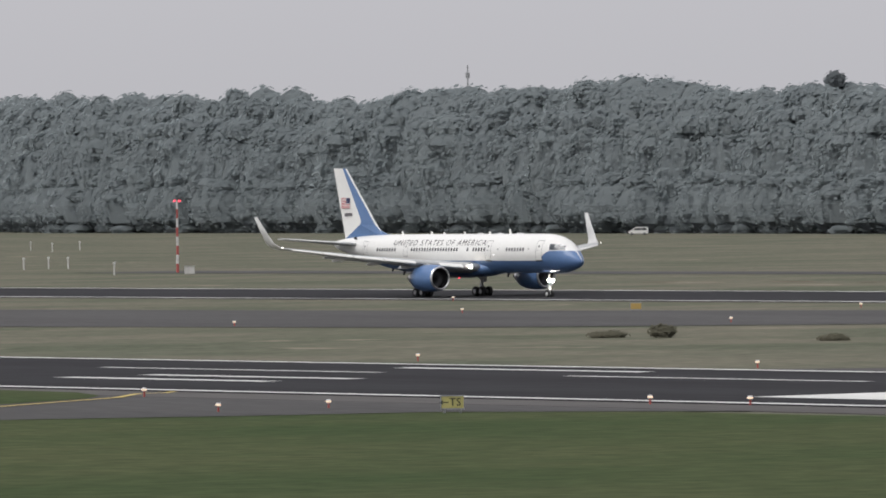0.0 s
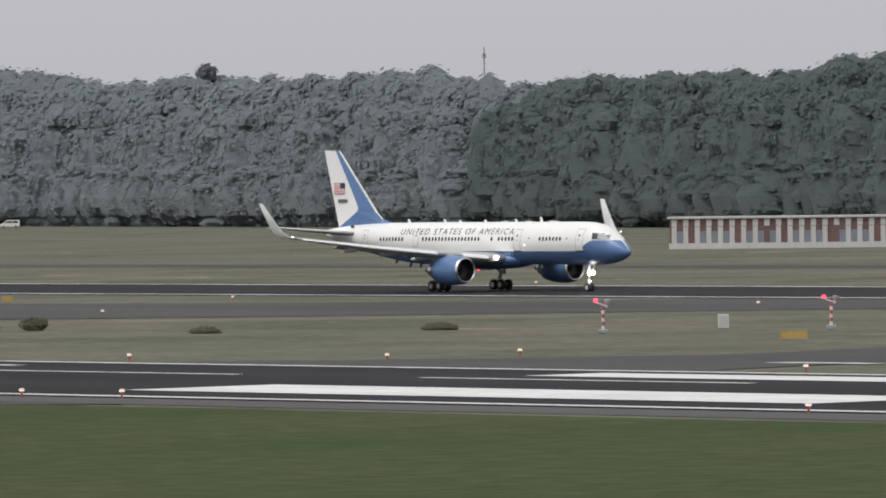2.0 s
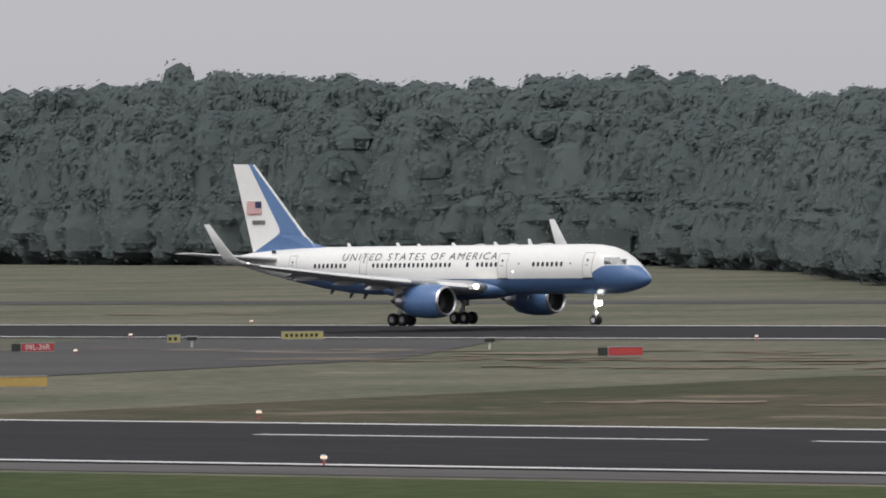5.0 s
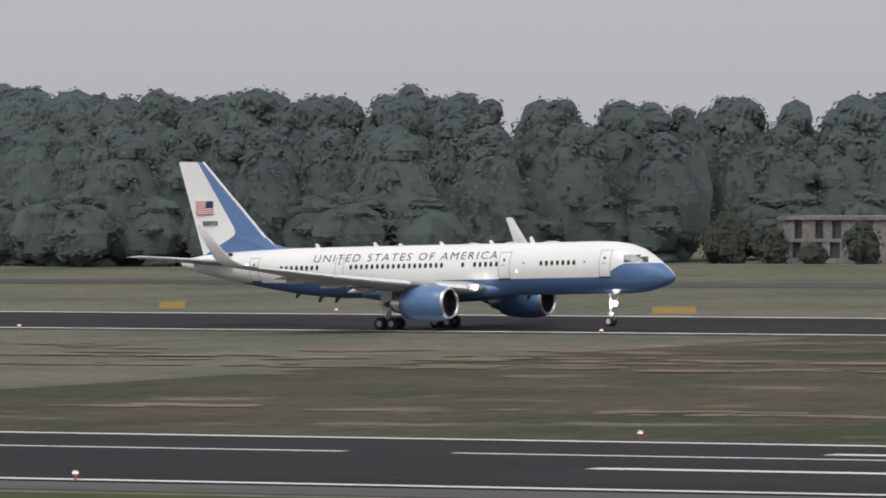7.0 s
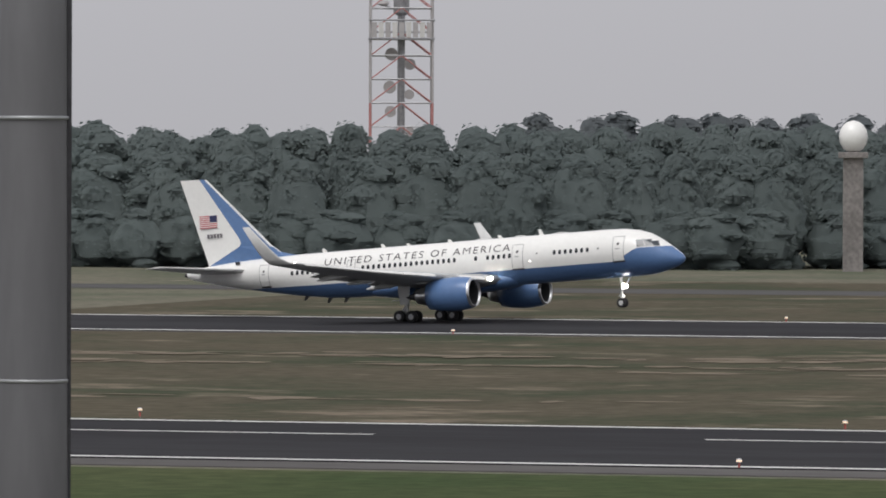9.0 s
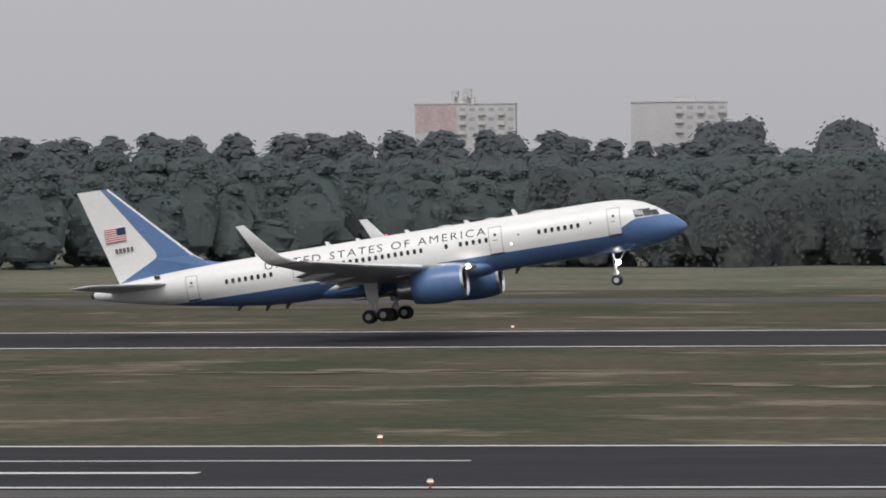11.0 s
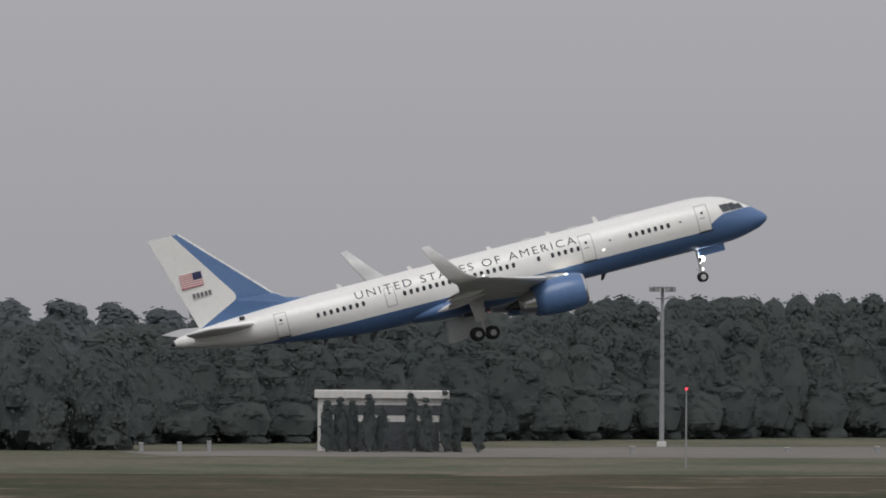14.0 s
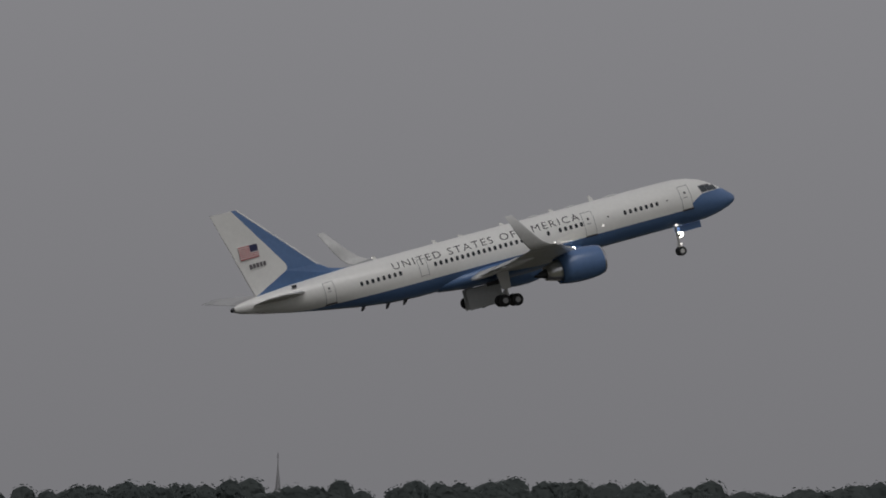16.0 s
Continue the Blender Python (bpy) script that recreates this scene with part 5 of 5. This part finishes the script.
part("body", bx(0, 3.4, 0, 5, 0, 3.0), wall_dark, t)
part("roof", bx(-.2, 3.6, -.3, 5.2, 3.0, 3.2), roof_pale, t)
# dark flat-roofed hangar with a pale canopy in front
dk = thing("dark_hangar", "large dark flat-roofed hangar with white roof edge", "hangar", (402, 977, 0), -21)
part("body", bx(0, 62, 0, 40, 0, 12.3), wall_dark, dk, "dark cladding")
part("roof_edge", bx(-.3, 62.3, -.3, 40.3, 12.3, 12.8, bev=.05), roof_pale, dk, "white roof edge")
part("side_wing", bx(-10.5, -.3, 3, 40, 0, 11.2), wall_dark, dk)
part("side_roof_edge", bx(-10.8, -.3, 2.7, 40.3, 11.2, 11.6), roof_pale, dk)
for q in (8, 13, 28, 33, 48):
    part("roof_light", bx(q - .7, q + .7, 1, 3, 12.8, 13.1, bev=.1), roof_pale, dk)
for q in range(1, 20):
    part("seam", bx(q * 3.1 - .05, q * 3.1 + .05, -.06, 0, .2, 12.2), steel, dk)
cn = thing("canopy", "long pale canopy before the dark hangar", "canopy", (378.5, 934, 0), -21)
part("roof", bx(0, 60, 0, 8, 8.3, 9.0, bev=.05), roof_pale, cn)
part("wall", bx(.6, 59, 3.5, 8, 0, 8.3), galv, cn, "grey sheet wall")
for q in range(8):
    part("post", tidy(tube(bmesh.new(), (.5 + q * 8.4, .5, 0), (.5 + q * 8.4, .5, 8.4), .22, .22, 8)), post_white, cn)

# lattice radio tower behind the wood
def radio_tower(x, y, w, top, rz):
    t = thing("radio_tower", "tall red and white lattice radio tower with platforms", "tower", (x, y, 0), rz)
    h = w / 2
    lv = [i * 3.3 for i in range(int(top / 3.3) + 1)]
    for a, b in zip(lv, lv[1:]):
        mm = tower_red if a < 17 else tower_grey
        for sx in (-h, h):
            for sy in (-h, h):
                part("leg", tidy(tube(bmesh.new(), (sx, sy, a), (sx, sy, b), .16, .16, 6)), mm, t)
        for sy in (-h, h):
            part("brace", tidy(tube(tube(bmesh.new(), (-h, sy, a), (0, sy, b), .09, .09, 5), (h, sy, a), (0, sy, b), .09, .09, 5)), tower_red, t)
            part("girder", tidy(tube(bmesh.new(), (-h, sy, b), (h, sy, b), .11, .11, 6)), steel, t)
        for sx in (-h, h):
            part("girder", tidy(tube(bmesh.new(), (sx, -h, b), (sx, h, b), .11, .11, 6)), steel, t)
    part("core", tidy(tube(bmesh.new(), (0, 0, 0), (0, 0, top + 9), .55, .5, 10)), steel, t, "dark central shaft")
    z = 28.6
    part("platform", bx(-h - .3, h + .3, -h - .3, h + .3, z, z + .25), steel, t)
    for i in range(9):
        part("screen_panel", bx(-h + i * w / 9 + .12, -h + (i + 1) * w / 9 - .12, -h - .3, -h - .2, z + .3, z + 2.4), wall_white if i % 2 else tower_grey, t)
    part("rail", tidy(tube(bmesh.new(), (-h - .3, -h - .3, z + 2.7), (h + .3, -h - .3, z + 2.7), .12)), steel, t)
    for px, pz, r in ((-1.4, 26.6, .9), (1.2, 25.2, .8), (-1.6, 22.0, .9), (1.1, 21.0, .7), (-1.5, 18.6, .8), (1.2, 15.8, .7), (-1.3, 14.8, .8)):
        part("dish", tidy(loft(bmesh.new(), [ring((px, -1.0 - d, pz), q, "y", 14) for d, q in ((0, .2), (.2, r * .8), (.45, r))])), tower_grey, t, "grey dish aerial")
    part("dish_arm", tidy(tube(bmesh.new(), (-2.4, 0, 33.4), (0, 0, 32.6), .12)), steel, t)
    part("dish", tidy(loft(bmesh.new(), [ring((-2.5, 0, z2), q, "z", 12) for z2, q in ((33.3, .3), (33.6, .9), (34.0, .6))])), tower_grey, t)
    part("drum", tidy(loft(bmesh.new(), [ring((0, 0, z2), q, "z", 14) for z2, q in ((32.0, .6), (32.4, 1.1), (35.0, 1.1), (35.6, .6))])), steel, t)


radio_tower(-316.2, 994, 8.6, 43, 18)
# radar dome on a brick tower, slim mast
rd = thing("radar_tower", "white radar dome on a pale brick tower", "tower", (-210.7, 828, 0), 14)
rd.scale = (.86, .86, .97)
part("shaft", bx(-1.35, 1.35, -1.35, 1.35, 0, 13.4), wall_ruin, rd)
part("deck", bx(-2.0, 2.0, -2.0, 2.0, 13.4, 14.1, bev=.08), wall_ruin, rd)
part("dome", tidy(loft(bmesh.new(), [ring((0, 0, 15.9 + 1.95 * math.sin(a)), 1.95 * math.cos(a), "z", 20) for a in (-1.15, -.8, -.4, 0, .4, .8, 1.15, 1.5)])), white_paint, rd, "white round dome", True)
t = thing("slim_mast", "slim pale red mast behind the wood", "mast", (-203.2, 830, 0), 0)
part("pole", tidy(tube(bmesh.new(), (0, 0, 0), (0, 0, 26), .3, .17, 8)), tower_red, t)


# distant blocks of flats
def flats(x, y, w, h, rz, label, floors, cols, blocks=(), tint=None, gable=0):
    t = thing("apartment_block", label, "apartment block", (x, y, 0), rz, "distant apartment blocks")
    part("wall", bx(0, w, 0, 14, 0, h), tint or wall_pale, t)
    for x0, x1, z1 in blocks:
        part("roof_block", bx(x0, x1, 2, 12, h, z1), tint or wall_pale, t)
    fh = 2.9
    for f in range(floors):
        z = h - 1.1 - f * fh
        for c in range(cols):
            x0 = gable + (w - gable) * (c + .22) / cols
            wd = (w - gable) / cols * .56
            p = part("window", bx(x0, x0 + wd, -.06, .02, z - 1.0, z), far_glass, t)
            if c % 2 == 0:
                part("balcony", bx(x0 - .2, x0 + wd + .2, -.9, .0, z - 2.2, z - 1.15), wall_white, p)
    part("roof_edge", bx(-.2, w + .2, -.2, 14.2, h, h + .35), roof_pale, t)
    return t


b1 = flats(-348, 2279, 30.5, 26.3, 6, "pale distant block of flats with pink gable mural", 3, 6, ((11, 13, 30.5), (14.5, 17, 31), (12, 18, 28.5)), gable=13)
part("mural", bx(.3, 12.6, -.12, -.02, 18, 26), mural_pink, b1, "pale pink mural")
flats(-283, 2286, 29, 26.4, 6, "pale distant block of flats with blind gable", 3, 5, ((13, 19.5, 28.4),), gable=13)
flats(-194, 2295, 20, 26.2, 6, "long pale distant block of flats", 4, 5, ((6, 12, 28.6),))
flats(-174, 2297, 22, 26.6, 6, "long pale distant block of flats with roof blocks", 4, 6, ((6, 13, 28.8),))
flats(-151.5, 2299.5, 16, 30.2, 6, "tall pale distant block of flats", 5, 4, ((4, 11, 33.0),))
flats(-135, 2301, 15.5, 28.4, 6, "pale distant block of flats", 5, 4, ((8, 11, 30.8),))
flats(-65.7, 2303, 26, 28.6, 3, "pale distant high-rise with stepped roof", 4, 5, ((10, 20, 32.6),), gable=8)
flats(-39, 2306, 13.5, 28.3, 3, "grey-blue distant block of flats", 4, 4, (), galv)
flats(164, 2400, 20, 20.2, -4, "long low distant building on the skyline", 1, 5, ((-4.5, 1, 22.6),))
tw = flats(254.5, 2190, 10.2, 33, -7, "grey distant tower block", 6, 5, ((2.4, 7.6, 35.8),), galv)
flats(641, 2216, 20.5, 27.8, -16, "wide grey distant office block", 3, 8, ((5, 14, 30.6),), galv)
# distant spires and aerials
def spire(x, y, w, base, top, material, label):
    t = thing("spire", label, "spire", (x, y, 0), 0, "distant spires")
    part("tower", bx(-w * .42, w * .42, -w * .42, w * .42, 0, base), wall_ruin, t)
    part("roof", tidy(loft(bmesh.new(), [ring((0, 0, z), r, "z", 8) for z, r in ((base, w * .62), (base + (top - base) * .12, w * .5), (top - 2, w * .08), (top, .12))])), material, t, "slate spire roof")
    part("finial", tidy(tube(bmesh.new(), (0, 0, top - .3), (0, 0, top + 1.2), .25, .1, 6)), steel, t)


spire(897.2, 2445, 9.5, 22, 40, roof_slate, "dark slate church spire on the skyline")
spire(905.0, 2442.4, 9.5, 22, 40, roof_slate, "dark slate church spire beside its twin")
# this spire's pale roof material has the haze put into it
spire(77.1, 2602, 3.0, 16, 28.0, galv, "thin spire on the skyline, roof made pale for haze")
spire(858, 1815, 1.6, 24, 34, steel, "thin dark spire above the trees")
for x, y, h in ((718.7, 1871.8, 32), (679.4, 1886, 28.4), (707.3, 1876, 29), (760, 1850, 30), (-1909, 1548, 51), (-2029, 1932, 58)):
    t = thing("aerial_mast", "thin grey aerial mast on the skyline", "mast", (x, y, 0), 0, "skyline aerials")
    part("pole", tidy(tube(bmesh.new(), (0, 0, 0), (0, 0, h), .5, .22, 8)), galv, t)
    part("aerial", tidy(loft(bmesh.new(), [ring((0, 0, z), .65, "z", 8) for z in (h - 4, h - 2.4)])), galv, t)
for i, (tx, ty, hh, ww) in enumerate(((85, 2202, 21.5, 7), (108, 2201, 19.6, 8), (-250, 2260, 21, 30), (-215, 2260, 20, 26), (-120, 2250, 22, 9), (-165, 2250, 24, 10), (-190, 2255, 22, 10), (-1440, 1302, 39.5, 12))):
    tree((tx, ty, 0), hh, ww, 300 + i, "distant skyline tree, haze in the leaf colour", 700, .8, name="tree", material=hazed_far_leaf)

# the lamp mast, set farther off and thicker to fit the camera's view
mast_x, mast_y = -42.59, 87.74
lm = thing("steel_mast", "dark grey steel mast, distance and thickness set to fit the camera's view", "mast", (mast_x, mast_y, 0), 20)
part("shaft", tidy(loft(bmesh.new(), [ring((0, 0, z), r, "z", 40) for z, r in ((0, .60), (11, .555), (17, .53), (26, .48))])), pole_grey, lm, "", True)
for z in (12.05, 16.1, 20.2):
    part("collar", tidy(loft(bmesh.new(), [ring((0, 0, z + d), r, "z", 40) for d, r in ((-.03, .53), (-.025, .562), (.025, .562), (.03, .53))])), galv, lm, "", True)
part("cable_duct", tidy(box(bmesh.new(), .49, .60, -.06, .06, 0, 26)), dark_metal, lm, "dark cable duct along the mast")
part("foot_plate", tidy(loft(bmesh.new(), [ring((0, 0, 0), .8, "z", 24), ring((0, 0, .08), .8, "z", 24)])), galv, lm)


# ---- what moves: seconds, place of the main wheels, pitch, heading ----
FLIGHT = (
    (0.0, -630.53, 562.80, 0.00, 0.02, -4.53),
    (0.5, -611.85, 566.45, 0.00, 0.02, -4.66),
    (1.0, -588.32, 568.20, 0.00, 0.03, -4.73),
    (1.5, -565.74, 569.86, 0.00, 0.02, -4.56),
    (2.0, -538.00, 568.70, 0.10, 0.02, -4.66),
    (2.5, -513.90, 569.80, 0.18, 0.02, -4.72),
    (3.0, -489.20, 573.30, 0.25, 0.03, -5.20),
    (3.5, -463.50, 574.00, 0.31, 0.03, -5.60),
    (4.0, -434.90, 574.40, 0.40, 0.05, -5.90),
    (4.5, -409.50, 577.40, 0.48, 0.10, -6.09),
    (4.7, -399.30, 578.70, 0.48, 0.15, -6.16),
    (7.0, -300.80, 556.20, 0.00, 1.34, -8.23),
    (7.5, -274.67, 564.13, 0.00, 1.94, -9.56),
    (8.0, -248.10, 574.44, 0.00, 2.48, -10.00),
    (8.5, -220.15, 581.86, 0.00, 3.77, -11.02),
    (9.0, -187.40, 584.65, 0.00, 4.65, -10.84),
    (11.5, -55.66, 574.14, 2.32, 9.98, -2.97),
    (11.9, -24.84, 572.76, 3.46, 10.79, -2.95),
    (12.0, -16.40, 572.46, 3.83, 10.78, -2.96),
    (12.2, -1.30, 571.87, 4.59, 10.66, -2.98),
    (12.5, 21.18, 571.10, 5.77, 11.44, -3.05),
    (12.8, 44.49, 570.47, 7.12, 11.73, -3.13),
    (13.0, 59.87, 570.15, 8.01, 12.22, -3.19),
    (13.2, 75.08, 569.91, 9.08, 12.48, -3.26),
    (13.5, 97.40, 569.73, 10.62, 12.95, -3.36),
    (13.8, 119.83, 569.77, 12.55, 13.78, -3.44),
    (14.0, 134.84, 569.90, 14.01, 14.61, -3.49),
    (14.1, 142.37, 569.99, 14.67, 14.26, -3.52),
    (14.3, 157.62, 570.18, 16.30, 14.49, -3.56),
    (14.5, 173.27, 570.39, 18.16, 14.80, -3.60),
    (15.0, 214.40, 571.15, 22.98, 15.55, -3.64),
    (15.4, 246.09, 572.38, 27.19, 15.05, -3.63),
    (15.7, 269.52, 573.44, 30.07, 14.53, -3.60),
    (16.0, 293.76, 574.39, 33.63, 14.88, -3.57),
)




def motions():
    walk(airplane, [(t, pose(x, y, z, 0, -p, h)) for t, x, y, z, p, h in FLIGHT])
    for bog, y in bogies:
        rows = []
        for t, _, _, _, p, _ in FLIGHT:
            tilt = p if t < 10 else (0 if t < 13 else min(9, (t - 13) * 8))
            rows.append((t, pose(0, y, .53, 0, tilt, 0)))
        walk(bog, rows)
    for door, side in doors:
        rows = [(t, pose(GX - 24.6, side * .35, 2.02, side * a, 0, 0)) for t, a in ((0, 88), (12.9, 88), (13.1, 60), (13.35, 25), (13.6, 4), (16, 4))]
        walk(door, rows)

    for door, side in nose_doors:
        rows = [(t, pose(GX - 4.9, side * .6, 2.56, -side * a, 0, 0)) for t, a in ((0, 86), (12.9, 86), (13.1, 58), (13.35, 22), (13.6, 3), (16, 3))]
        walk(door, rows)


motions()
